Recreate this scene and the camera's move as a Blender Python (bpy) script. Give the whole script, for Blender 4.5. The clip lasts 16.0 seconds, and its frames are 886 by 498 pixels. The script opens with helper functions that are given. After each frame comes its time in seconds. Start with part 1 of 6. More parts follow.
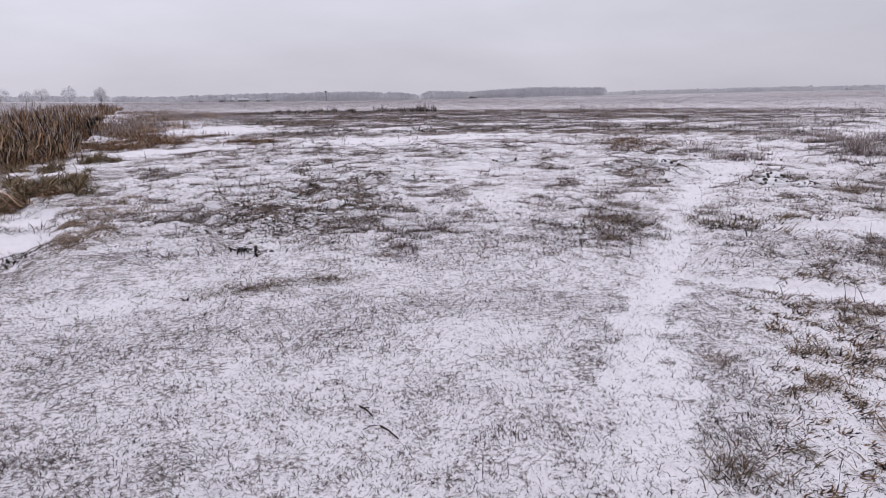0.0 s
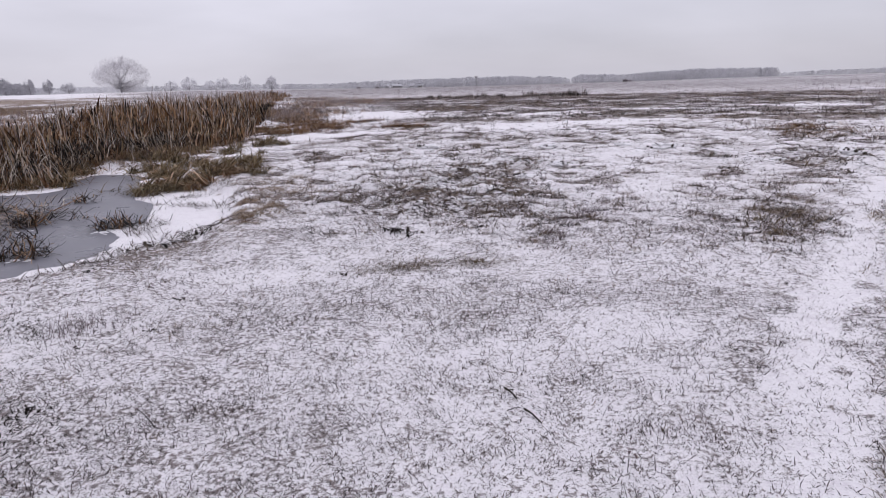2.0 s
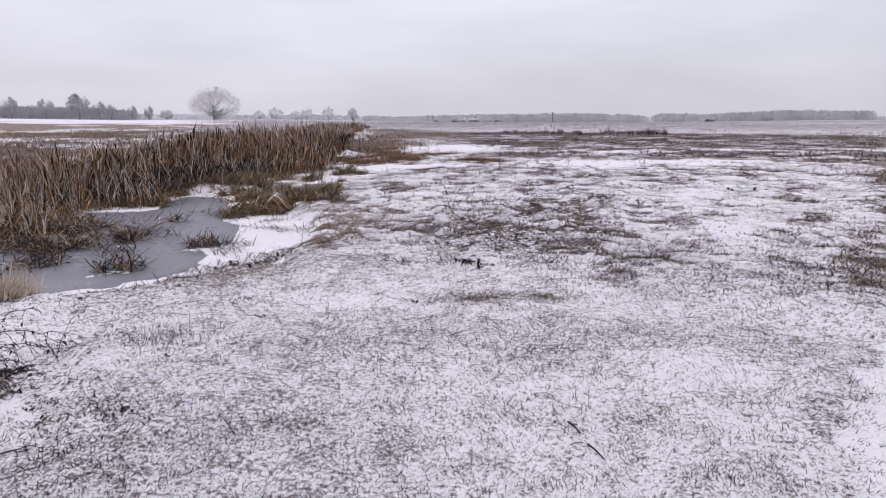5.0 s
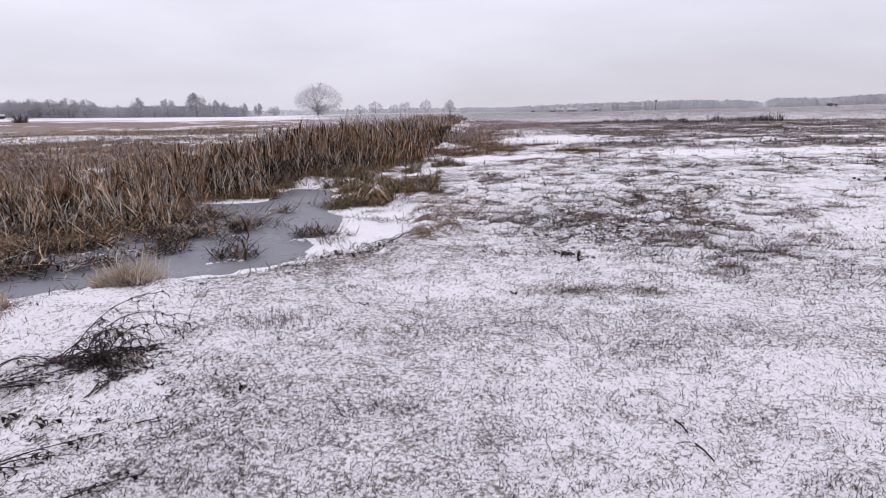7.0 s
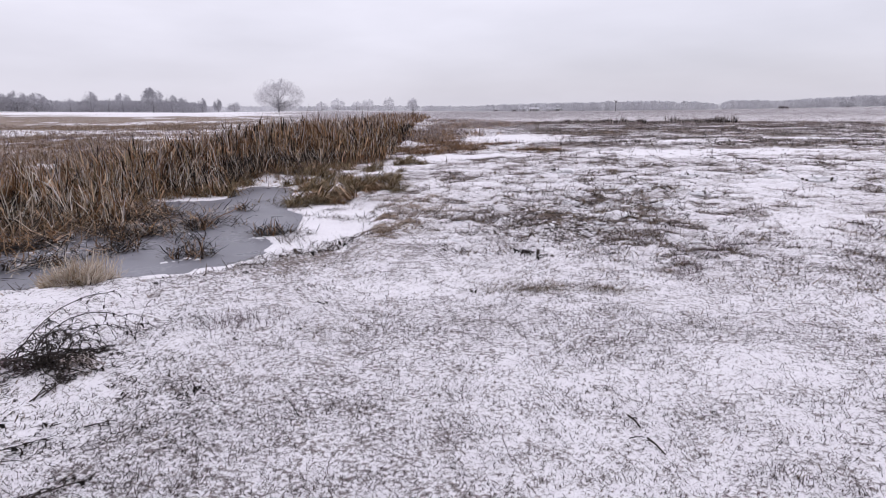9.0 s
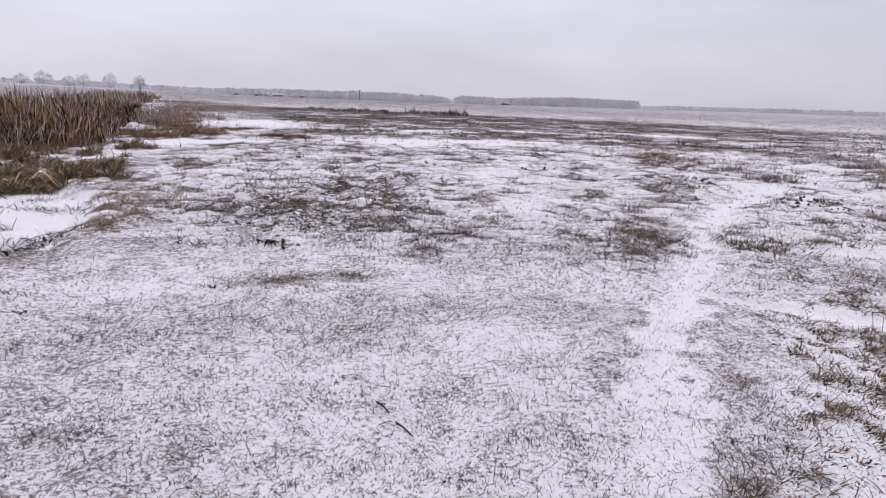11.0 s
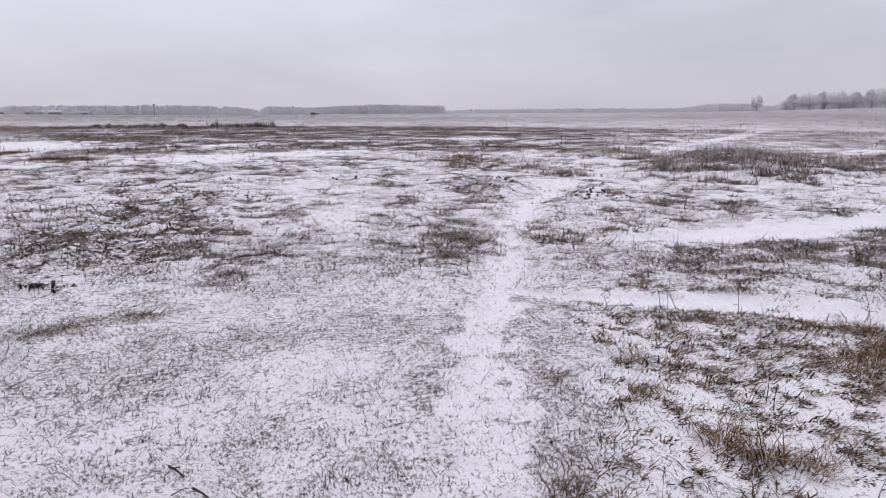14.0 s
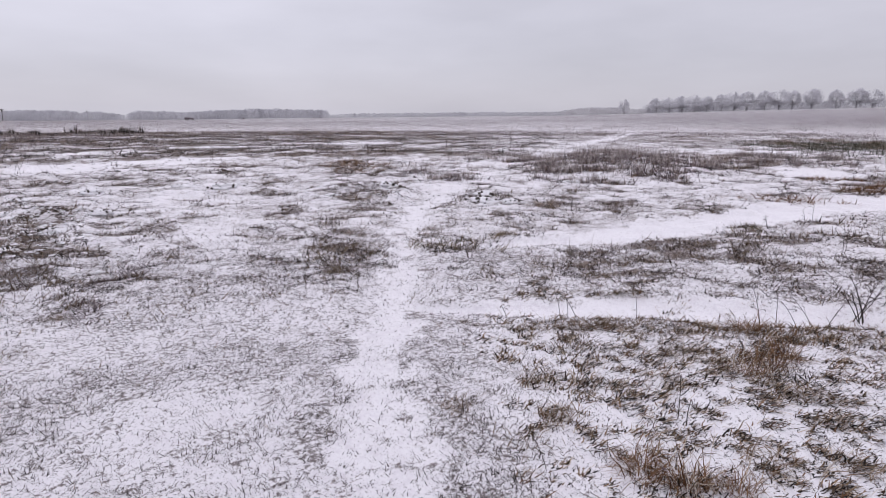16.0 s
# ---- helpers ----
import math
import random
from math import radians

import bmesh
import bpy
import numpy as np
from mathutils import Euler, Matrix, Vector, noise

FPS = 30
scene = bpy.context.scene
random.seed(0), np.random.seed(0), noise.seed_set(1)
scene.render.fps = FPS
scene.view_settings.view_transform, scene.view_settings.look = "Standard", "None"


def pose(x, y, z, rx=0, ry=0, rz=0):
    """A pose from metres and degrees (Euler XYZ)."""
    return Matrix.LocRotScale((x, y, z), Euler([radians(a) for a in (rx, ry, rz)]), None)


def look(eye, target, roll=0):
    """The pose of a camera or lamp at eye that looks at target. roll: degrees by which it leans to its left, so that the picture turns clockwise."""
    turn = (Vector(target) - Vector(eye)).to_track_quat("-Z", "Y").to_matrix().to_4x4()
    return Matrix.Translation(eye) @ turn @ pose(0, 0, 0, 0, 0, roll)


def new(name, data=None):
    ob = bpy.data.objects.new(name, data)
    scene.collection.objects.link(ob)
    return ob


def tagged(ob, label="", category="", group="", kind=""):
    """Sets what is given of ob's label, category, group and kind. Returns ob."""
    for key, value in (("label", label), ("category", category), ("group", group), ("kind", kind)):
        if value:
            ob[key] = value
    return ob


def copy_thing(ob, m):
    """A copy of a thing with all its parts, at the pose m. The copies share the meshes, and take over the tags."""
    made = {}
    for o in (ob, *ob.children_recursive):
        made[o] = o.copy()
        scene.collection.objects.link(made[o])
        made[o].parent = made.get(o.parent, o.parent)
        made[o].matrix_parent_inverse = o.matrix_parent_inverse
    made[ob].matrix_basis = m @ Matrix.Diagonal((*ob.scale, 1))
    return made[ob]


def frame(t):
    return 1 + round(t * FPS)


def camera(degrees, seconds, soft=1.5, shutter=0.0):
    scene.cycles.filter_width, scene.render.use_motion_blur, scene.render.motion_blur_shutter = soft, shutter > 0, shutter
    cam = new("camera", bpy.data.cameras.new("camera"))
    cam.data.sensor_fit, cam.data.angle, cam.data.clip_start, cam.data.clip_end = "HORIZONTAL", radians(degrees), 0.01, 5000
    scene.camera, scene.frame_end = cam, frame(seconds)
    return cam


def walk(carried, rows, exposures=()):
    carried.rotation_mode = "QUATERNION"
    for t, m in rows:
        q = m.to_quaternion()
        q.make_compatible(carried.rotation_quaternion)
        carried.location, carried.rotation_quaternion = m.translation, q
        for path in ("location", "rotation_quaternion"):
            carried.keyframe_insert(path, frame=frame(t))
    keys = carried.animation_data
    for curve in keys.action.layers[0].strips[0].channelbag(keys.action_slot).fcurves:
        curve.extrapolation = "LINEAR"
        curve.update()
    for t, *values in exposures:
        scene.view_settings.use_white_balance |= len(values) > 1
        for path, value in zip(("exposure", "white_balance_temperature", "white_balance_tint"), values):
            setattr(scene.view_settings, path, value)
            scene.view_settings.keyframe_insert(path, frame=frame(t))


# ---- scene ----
cam = camera(69.7, 16.0, soft=0.6)
PATH = [
    (0, (0.074, 0.064, 1.602), (0.41, 1.978, 1.127), -0.7),
    (0.5, (0.066, 0.061, 1.601), (0.333, 1.98, 1.106), -0.7),
    (1, (0.042, 0.038, 1.613), (0.215, 1.968, 1.117), -0.8),
    (1.5, (0.034, 0.035, 1.61), (0.052, 1.972, 1.112), -1.3),
    (2, (0.029, 0.032, 1.608), (-0.081, 1.963, 1.097), -1.5),
    (2.5, (0.025, 0.038, 1.607), (-0.195, 1.962, 1.104), -1.6),
    (3, (0.021, 0.039, 1.611), (-0.218, 1.963, 1.119), -0.9),
    (5.3, (0.029, -0.095, 1.626), (-0.301, 1.835, 1.221), -0.1),
    (5.5, (0.033, -0.092, 1.626), (-0.294, 1.837, 1.21), -0.2),
    (6, (0.013, -0.112, 1.635), (-0.415, 1.797, 1.219), -0.7),
    (6.5, (0.002, -0.115, 1.633), (-0.528, 1.767, 1.211), -1.1),
    (7, (-0.005, -0.117, 1.627), (-0.621, 1.737, 1.197), -1.4),
    (7.5, (-0.001, -0.119, 1.627), (-0.685, 1.708, 1.185), -1.4),
    (8, (0.006, -0.117, 1.627), (-0.646, 1.721, 1.184), -1.0),
    (8.5, (0.012, -0.113, 1.624), (-0.595, 1.741, 1.182), -0.9),
    (9, (0.025, -0.111, 1.629), (-0.48, 1.774, 1.192), -0.7),
    (9.5, (0.038, -0.091, 1.623), (-0.3, 1.831, 1.187), -0.1),
    (10, (0.048, -0.083, 1.625), (-0.037, 1.865, 1.182), 0.7),
    (10.2, (0.053, -0.055, 1.615), (0.06, 1.893, 1.163), 1.0),
    (12.3, (0.06, 0.053, 1.6), (0.575, 1.931, 1.143), 2.4),
    (12.5, (0.072, 0.058, 1.602), (0.634, 1.922, 1.146), 2.0),
    (13, (0.077, 0.094, 1.609), (0.817, 1.9, 1.173), 1.1),
    (13.5, (0.124, 0.156, 1.611), (0.939, 1.924, 1.153), 0.5),
    (14, (0.235, 0.239, 1.611), (1.028, 2.024, 1.184), 0.3),
    (14.5, (0.32, 0.314, 1.617), (1.121, 2.09, 1.166), 0.1),
    (15, (0.374, 0.39, 1.608), (1.174, 2.16, 1.13), 0.1),
    (15.5, (0.406, 0.509, 1.612), (1.327, 2.233, 1.19), -0.0),
    (16, (0.427, 0.623, 1.603), (1.524, 2.243, 1.189), 0.1),
]
walk(cam, [(t, look(e, a, r)) for t, e, a, r in PATH], [(0, 0.06, 6170, 19), (3, 0.11, 6170, 19), (7, 0.25, 6170, 19), (9.5, 0.26, 6170, 19), (12.5, 0.12, 6170, 19), (16, 0.12, 6170, 19)])

# ---- light ----
world = bpy.data.worlds.new("overcast_sky")
scene.world = world
world.use_nodes = True
wt = world.node_tree
bg = wt.nodes["Background"]
bg.inputs[1].default_value = 0.1
sky = wt.nodes.new("ShaderNodeTexSky")
sky.sky_type = 'NISHITA'
sky.sun_disc = False
sky.sun_elevation, sky.sun_rotation = radians(22), radians(200)
tc = wt.nodes.new("ShaderNodeTexCoord")
sep = wt.nodes.new("ShaderNodeSeparateXYZ")
wt.links.new(tc.outputs["Generated"], sep.inputs[0])
grad = wt.nodes.new("ShaderNodeValToRGB")
grad.color_ramp.elements[0].position, grad.color_ramp.elements[0].color = 0.0, (0.72, 0.715, 0.745, 1)
grad.color_ramp.elements[1].position, grad.color_ramp.elements[1].color = 0.9, (0.98, 0.97, 1.0, 1)
for p, c in ((0.05, (0.72, 0.715, 0.745)), (0.16, (0.84, 0.835, 0.86)), (0.4, (0.92, 0.91, 0.93))):
    e = grad.color_ramp.elements.new(p)
    e.color = (*c, 1)
wt.links.new(sep.outputs[2], grad.inputs[0])
stretch = wt.nodes.new("ShaderNodeMapping")
stretch.inputs["Scale"].default_value = (1.0, 1.0, 4.0)
wt.links.new(tc.outputs["Generated"], stretch.inputs[0])
cloud = wt.nodes.new("ShaderNodeTexNoise")
cloud.inputs["Scale"].default_value, cloud.inputs["Detail"].default_value = 2.2, 5.0
wt.links.new(stretch.outputs[0], cloud.inputs["Vector"])
band = wt.nodes.new("ShaderNodeMapRange")
band.inputs["From Min"].default_value, band.inputs["From Max"].default_value = 0.3, 0.7
band.inputs["To Min"].default_value, band.inputs["To Max"].default_value = 7.6, 9.4
wt.links.new(cloud.outputs[0], band.inputs[0])
lit = wt.nodes.new("ShaderNodeVectorMath")
lit.operation = 'SCALE'
wt.links.new(grad.outputs[0], lit.inputs[0])
side = wt.nodes.new("ShaderNodeMapRange")
side.inputs["From Min"].default_value, side.inputs["From Max"].default_value = -1.0, 1.0
side.inputs["To Min"].default_value, side.inputs["To Max"].default_value = 1.10, 0.82
wt.links.new(sep.outputs[0], side.inputs[0])
cloudy = wt.nodes.new("ShaderNodeMath")
cloudy.operation = 'MULTIPLY'
wt.links.new(band.outputs[0], cloudy.inputs[0])
wt.links.new(side.outputs[0], cloudy.inputs[1])
wt.links.new(cloudy.outputs[0], lit.inputs["Scale"])
mixed = wt.nodes.new("ShaderNodeMixRGB")
mixed.inputs[0].default_value = 0.92
wt.links.new(sky.outputs[0], mixed.inputs[1])
wt.links.new(lit.outputs[0], mixed.inputs[2])
wt.links.new(mixed.outputs[0], bg.inputs[0])

sun = new("sun", bpy.data.lights.new("sun", 'SUN'))
sun.data.energy, sun.data.angle, sun.data.color = 0.6, radians(40), (1.0, 0.97, 0.94)
sun.matrix_world = pose(0, 0, 60, 50, 0, 160)


# ---- materials ----
def nodes_of(name):
    m = bpy.data.materials.new(name)
    m.use_nodes = True
    return m, m.node_tree, m.node_tree.nodes["Principled BSDF"]


def ramp(nt, stops, source):
    r = nt.nodes.new("ShaderNodeValToRGB")
    els = r.color_ramp.elements
    els[0].position, els[0].color = stops[0][0], (*stops[0][1], 1)
    els[1].position, els[1].color = stops[-1][0], (*stops[-1][1], 1)
    for p, c in stops[1:-1]:
        els.new(p).color = (*c, 1)
    nt.links.new(source, r.inputs[0])
    return r.outputs[0]


def noisy(nt, scale, detail=4.0, rough=0.55, vector=None):
    n = nt.nodes.new("ShaderNodeTexNoise")
    n.inputs["Scale"].default_value, n.inputs["Detail"].default_value, n.inputs["Roughness"].default_value = scale, detail, rough
    if vector is None:
        t = nt.nodes.new("ShaderNodeTexCoord")
        vector = t.outputs["Object"]
    nt.links.new(vector, n.inputs["Vector"])
    return n.outputs[0]


def math_node(nt, op, a, b=None, clamp=False):
    n = nt.nodes.new("ShaderNodeMath")
    n.operation, n.use_clamp = op, clamp
    for i, v in enumerate((a, b)):
        if v is None:
            continue
        if isinstance(v, (int, float)):
            n.inputs[i].default_value = v
        else:
            nt.links.new(v, n.inputs[i])
    return n.outputs[0]


def mix_node(nt, f, a, b):
    n = nt.nodes.new("ShaderNodeMixRGB")
    for i, v in enumerate((f, a, b)):
        if isinstance(v, (int, float)):
            n.inputs[i].default_value = v
        elif isinstance(v, tuple):
            n.inputs[i].default_value = (*v, 1)
        else:
            nt.links.new(v, n.inputs[i])
    return n.outputs[0]


def bump(nt, bsdf, height, strength, distance):
    b = nt.nodes.new("ShaderNodeBump")
    b.inputs["Strength"].default_value, b.inputs["Distance"].default_value = strength, distance
    nt.links.new(height, b.inputs["Height"])
    nt.links.new(b.outputs[0], bsdf.inputs["Normal"])


def blade_material(name, stops, rough=0.75, frost=0.0, grain=40.0):
    """Dry plant matter: each island its own tone from the ramp, a finer grain along it, hoarfrost in flecks."""
    m, nt, b = nodes_of(name)
    g = nt.nodes.new("ShaderNodeNewGeometry")
    col = ramp(nt, stops, g.outputs["Random Per Island"])
    n = noisy(nt, grain, 3.0)
    col = mix_node(nt, math_node(nt, 'MULTIPLY', math_node(nt, 'SUBTRACT', n, 0.42, True), 2.2, True), col, tuple(c * 0.55 for c in stops[len(stops) // 2][1]))
    if frost:
        f = noisy(nt, grain * 0.35, 5.0, 0.7)
        f = math_node(nt, 'MULTIPLY', math_node(nt, 'SUBTRACT', f, 0.62 - 0.35 * frost, True), 4.0, True)
        col = mix_node(nt, math_node(nt, 'MULTIPLY', f, 0.85), col, (0.66, 0.65, 0.68))
    nt.links.new(col, b.inputs["Base Color"])
    b.inputs["Roughness"].default_value = rough
    b.inputs["Specular IOR Level"].default_value = 0.2
    return m


def ground_material():
    m, nt, b = nodes_of("snowy_meadow")
    cov = nt.nodes.new("ShaderNodeAttribute")
    cov.attribute_name = "cover"
    tint = nt.nodes.new("ShaderNodeAttribute")
    tint.attribute_name = "tint"
    lump, mid, fine = noisy(nt, 5.0, 5.0, 0.7), noisy(nt, 30.0, 5.0, 0.7), noisy(nt, 150.0, 4.0, 0.75)
    t = math_node(nt, 'ADD', math_node(nt, 'MULTIPLY', mid, 0.9), math_node(nt, 'MULTIPLY', fine, 0.6))
    t = math_node(nt, 'ADD', t, math_node(nt, 'MULTIPLY', lump, 0.5))
    t = math_node(nt, 'SUBTRACT', t, 1.0)
    f = math_node(nt, 'ADD', math_node(nt, 'MULTIPLY', t, 3.0), math_node(nt, 'SUBTRACT', cov.outputs["Fac"], 0.5))
    f = math_node(nt, 'MULTIPLY', math_node(nt, 'ADD', f, 0.10), 3.4, True)
    straw = ramp(nt, ((0.0, (0.165, 0.146, 0.165)), (0.5, (0.17, 0.125, 0.095)), (1.0, (0.23, 0.14, 0.07))), tint.outputs["Fac"])
    dirt = ramp(nt, ((0.35, (0.045, 0.037, 0.036)), (0.6, (0.34, 0.30, 0.28))), lump)
    straw = mix_node(nt, math_node(nt, 'MULTIPLY', fine, 0.75), straw, dirt)
    grains = math_node(nt, 'ADD', math_node(nt, 'MULTIPLY', lump, 0.4), math_node(nt, 'MULTIPLY', mid, 0.6))
    snow = ramp(nt, ((0.3, (0.71, 0.675, 0.715)), (0.52, (0.88, 0.864, 0.885)), (0.7, (0.92, 0.903, 0.925))), grains)
    col = mix_node(nt, f, snow, straw)
    nt.links.new(col, b.inputs["Base Color"])
    b.inputs["Roughness"].default_value = 0.85
    b.inputs["Specular IOR Level"].default_value = 0.15
    h = math_node(nt, 'ADD', math_node(nt, 'MULTIPLY', lump, 0.5), math_node(nt, 'MULTIPLY', mid, 0.4))
    bump(nt, b, h, 0.65, 0.04)
    return m


def plain_material(name, low, high, scale, rough=0.8, relief=0.3, depth=0.01):
    m, nt, b = nodes_of(name)
    n = noisy(nt, scale, 6.0, 0.65)
    nt.links.new(ramp(nt, ((0.3, low), (0.7, high)), n), b.inputs["Base Color"])
    b.inputs["Roughness"].default_value = rough
    b.inputs["Specular IOR Level"].default_value = 0.25
    bump(nt, b, n, relief, depth)
    return m


def ice_material():
    m, nt, b = nodes_of("grey_ice")
    big, fine = noisy(nt, 1.1, 6.0, 0.65), noisy(nt, 24.0, 4.0)
    base = ramp(nt, ((0.3, (0.13, 0.13, 0.155)), (0.7, (0.24, 0.24, 0.27))), big)
    dust = math_node(nt, 'MULTIPLY', math_node(nt, 'SUBTRACT', math_node(nt, 'ADD', math_node(nt, 'MULTIPLY', big, 0.7), math_node(nt, 'MULTIPLY', fine, 0.3)), 0.55, True), 2.5, True)
    nt.links.new(mix_node(nt, dust, base, (0.55, 0.55, 0.58)), b.inputs["Base Color"])
    nt.links.new(ramp(nt, ((0.3, (0.22,) * 3), (0.7, (0.5,) * 3)), big), b.inputs["Roughness"])
    b.inputs["IOR"].default_value = 1.31
    bump(nt, b, fine, 0.08, 0.004)
    return m


GROUND = ground_material()
SNOW = plain_material("packed_snow", (0.74, 0.735, 0.76), (0.85, 0.845, 0.86), 14.0, 0.85, 0.5, 0.02)
ICE = ice_material()
SOIL = plain_material("frozen_soil", (0.03, 0.025, 0.022), (0.085, 0.07, 0.06), 30.0, 0.9, 0.8, 0.01)
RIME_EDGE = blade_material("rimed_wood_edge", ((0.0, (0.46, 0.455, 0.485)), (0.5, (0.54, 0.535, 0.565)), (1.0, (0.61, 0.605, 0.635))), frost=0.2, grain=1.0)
# Bark paled by rime and, further, by haze put into the colour.
BARK = plain_material("rimed_bark", (0.24, 0.235, 0.245), (0.42, 0.41, 0.43), 3.0, 0.9, 0.6, 0.05)
TWIG_BLACK = plain_material("dead_stem", (0.018, 0.014, 0.013), (0.06, 0.048, 0.042), 60.0, 0.8, 0.4, 0.002)
POLE_WOOD = plain_material("weathered_pole_wood", (0.05, 0.045, 0.045), (0.12, 0.11, 0.105), 6.0, 0.85, 0.4, 0.02)
WALL = plain_material("whitewashed_wall", (0.38, 0.37, 0.37), (0.5, 0.49, 0.48), 1.5, 0.9, 0.2, 0.02)
ROOF_SNOW = plain_material("snowy_roof", (0.42, 0.42, 0.45), (0.62, 0.62, 0.65), 1.0, 0.9, 0.2, 0.03)
DARK_HOLE = plain_material("dark_boards", (0.04, 0.035, 0.035), (0.09, 0.08, 0.075), 3.0, 0.8, 0.2, 0.01)
GRASS = blade_material("winter_grass", ((0.0, (0.012, 0.0095, 0.010)), (0.4, (0.034, 0.026, 0.027)), (0.68, (0.105, 0.080, 0.076)), (0.88, (0.20, 0.168, 0.165)), (1.0, (0.36, 0.325, 0.335))), frost=0.05)
STRAW = blade_material("straw_grass", ((0.0, (0.085, 0.052, 0.030)), (0.5, (0.22, 0.145, 0.088)), (0.85, (0.37, 0.275, 0.19)), (1.0, (0.44, 0.40, 0.37))), frost=0.22)
OLIVE = blade_material("olive_grass", ((0.0, (0.022, 0.0150, 0.010)), (0.5, (0.115, 0.073, 0.039)), (0.85, (0.23, 0.160, 0.092)), (1.0, (0.36, 0.315, 0.285))), frost=0.14)
MOSS = blade_material("mossy_grass", ((0.0, (0.014, 0.016, 0.009)), (0.6, (0.055, 0.060, 0.034)), (1.0, (0.14, 0.14, 0.10))), frost=0.08)
# Serves dark leaves, and shade put into colour at the plants' feet.
LEAF_AND_SHADE = blade_material("dark_leaf_and_shade", ((0.0, (0.006, 0.0045, 0.004)), (0.6, (0.018, 0.013, 0.011)), (1.0, (0.06, 0.046, 0.038))), frost=0.02)
RUST = blade_material("rusty_grass", ((0.0, (0.05, 0.024, 0.013)), (0.5, (0.20, 0.10, 0.048)), (1.0, (0.36, 0.235, 0.135))), frost=0.05)
REED = blade_material("brown_reed", ((0.0, (0.012, 0.007, 0.005)), (0.25, (0.080, 0.041, 0.020)), (0.58, (0.34, 0.19, 0.094)), (1.0, (0.72, 0.53, 0.36))), frost=0.05, grain=9.0)
REED_GREY = blade_material("frosted_reed", ((0.0, (0.13, 0.10, 0.086)), (0.5, (0.42, 0.35, 0.315)), (1.0, (0.68, 0.62, 0.595))), frost=0.3, grain=9.0)
SEDGE = blade_material("yellow_sedge", ((0.0, (0.022, 0.016, 0.008)), (0.4, (0.120, 0.084, 0.042)), (0.75, (0.29, 0.212, 0.115)), (1.0, (0.55, 0.47, 0.33))), frost=0.12)
FROST_STRAW = blade_material("frosted_straw", ((0.0, (0.34, 0.255, 0.17)), (0.5, (0.60, 0.50, 0.39)), (1.0, (0.78, 0.715, 0.635))), frost=0.3, grain=14.0)
WEED = blade_material("dark_weed", ((0.0, (0.02, 0.014, 0.011)), (0.5, (0.056, 0.039, 0.031)), (1.0, (0.16, 0.122, 0.10))), frost=0.15)
HEATH = blade_material("heath_tuft", ((0.0, (0.036, 0.024, 0.027)), (0.5, (0.122, 0.080, 0.086)), (0.8, (0.23, 0.178, 0.184)), (1.0, (0.42, 0.395, 0.41))), frost=0.25, grain=5.0)
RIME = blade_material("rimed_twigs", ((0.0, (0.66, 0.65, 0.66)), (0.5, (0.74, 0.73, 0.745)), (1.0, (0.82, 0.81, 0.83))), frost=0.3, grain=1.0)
# Rime tones of distant trees and woods, with haze put into the colour.
RIME_HAZE = blade_material("hazy_rimed_twigs", ((0.0, (0.76, 0.755, 0.78)), (0.5, (0.82, 0.815, 0.84)), (1.0, (0.88, 0.875, 0.90))), frost=0.2, grain=1.0)
RIME_FAR_HAZE = blade_material("hazy_rimed_woods", ((0.0, (0.64, 0.64, 0.67)), (0.5, (0.69, 0.69, 0.72)), (1.0, (0.74, 0.74, 0.77))), frost=0.1, grain=0.3)


# ---- numbers for the land ----
def lattice(ix, iy, seed):
    h = (ix.astype(np.int64) * 374761393 + iy.astype(np.int64) * 668265263 + seed * 974634533) & 0xFFFFFFFF
    h = ((h ^ (h >> 13)) * 1274126177) & 0xFFFFFFFF
    return ((h ^ (h >> 16)) & 0xFFFF) / 65535.0


def vnoise(x, y, seed=0):
    ix, iy = np.floor(x), np.floor(y)
    fx, fy = x - ix, y - iy
    fx, fy = fx * fx * (3 - 2 * fx), fy * fy * (3 - 2 * fy)
    a, b = lattice(ix, iy, seed), lattice(ix + 1, iy, seed)
    c, d = lattice(ix, iy + 1, seed), lattice(ix + 1, iy + 1, seed)
    return (a * (1 - fx) + b * fx) * (1 - fy) + (c * (1 - fx) + d * fx) * fy


def fbm(x, y, scale, seed=0, octaves=4):
    out, amp, total = 0.0, 1.0, 0.0
    for k in range(octaves):
        out = out + amp * vnoise(x * scale * 2 ** k, y * scale * 2 ** k, seed + 17 * k)
        total, amp = total + amp, amp * 0.55
    return out / total


def smooth(e0, e1, v):
    u = np.clip((v - e0) / (e1 - e0), 0, 1)
    return u * u * (3 - 2 * u)


def inside(x, y, poly):
    """Signed distance to a closed outline, positive inside."""
    dist, odd = np.full(np.shape(x), 1e9), np.zeros(np.shape(x), bool)
    for (ax, ay), (bx, by) in zip(poly, poly[1:] + poly[:1]):
        dx, dy = bx - ax, by - ay
        u = np.clip(((x - ax) * dx + (y - ay) * dy) / (dx * dx + dy * dy), 0, 1)
        dist = np.minimum(dist, np.hypot(x - ax - u * dx, y - ay - u * dy))
        odd ^= ((ay > y) != (by > y)) & (x < dx * (y - ay) / (dy if dy else 1e-9) + ax)
    return np.where(odd, dist, -dist)


def along(x, y, line):
    """How deep a place lies in a band along a line of (x, y, half width): 1 in its middle, 0 on its edge."""
    best = np.full(np.shape(x), -9.0)
    for (ax, ay, aw), (bx, by, bw) in zip(line, line[1:]):
        dx, dy = bx - ax, by - ay
        u = np.clip(((x - ax) * dx + (y - ay) * dy) / (dx * dx + dy * dy), 0, 1)
        best = np.maximum(best, 1 - np.hypot(x - ax - u * dx, y - ay - u * dy) / (aw + u * (bw - aw)))
    return best


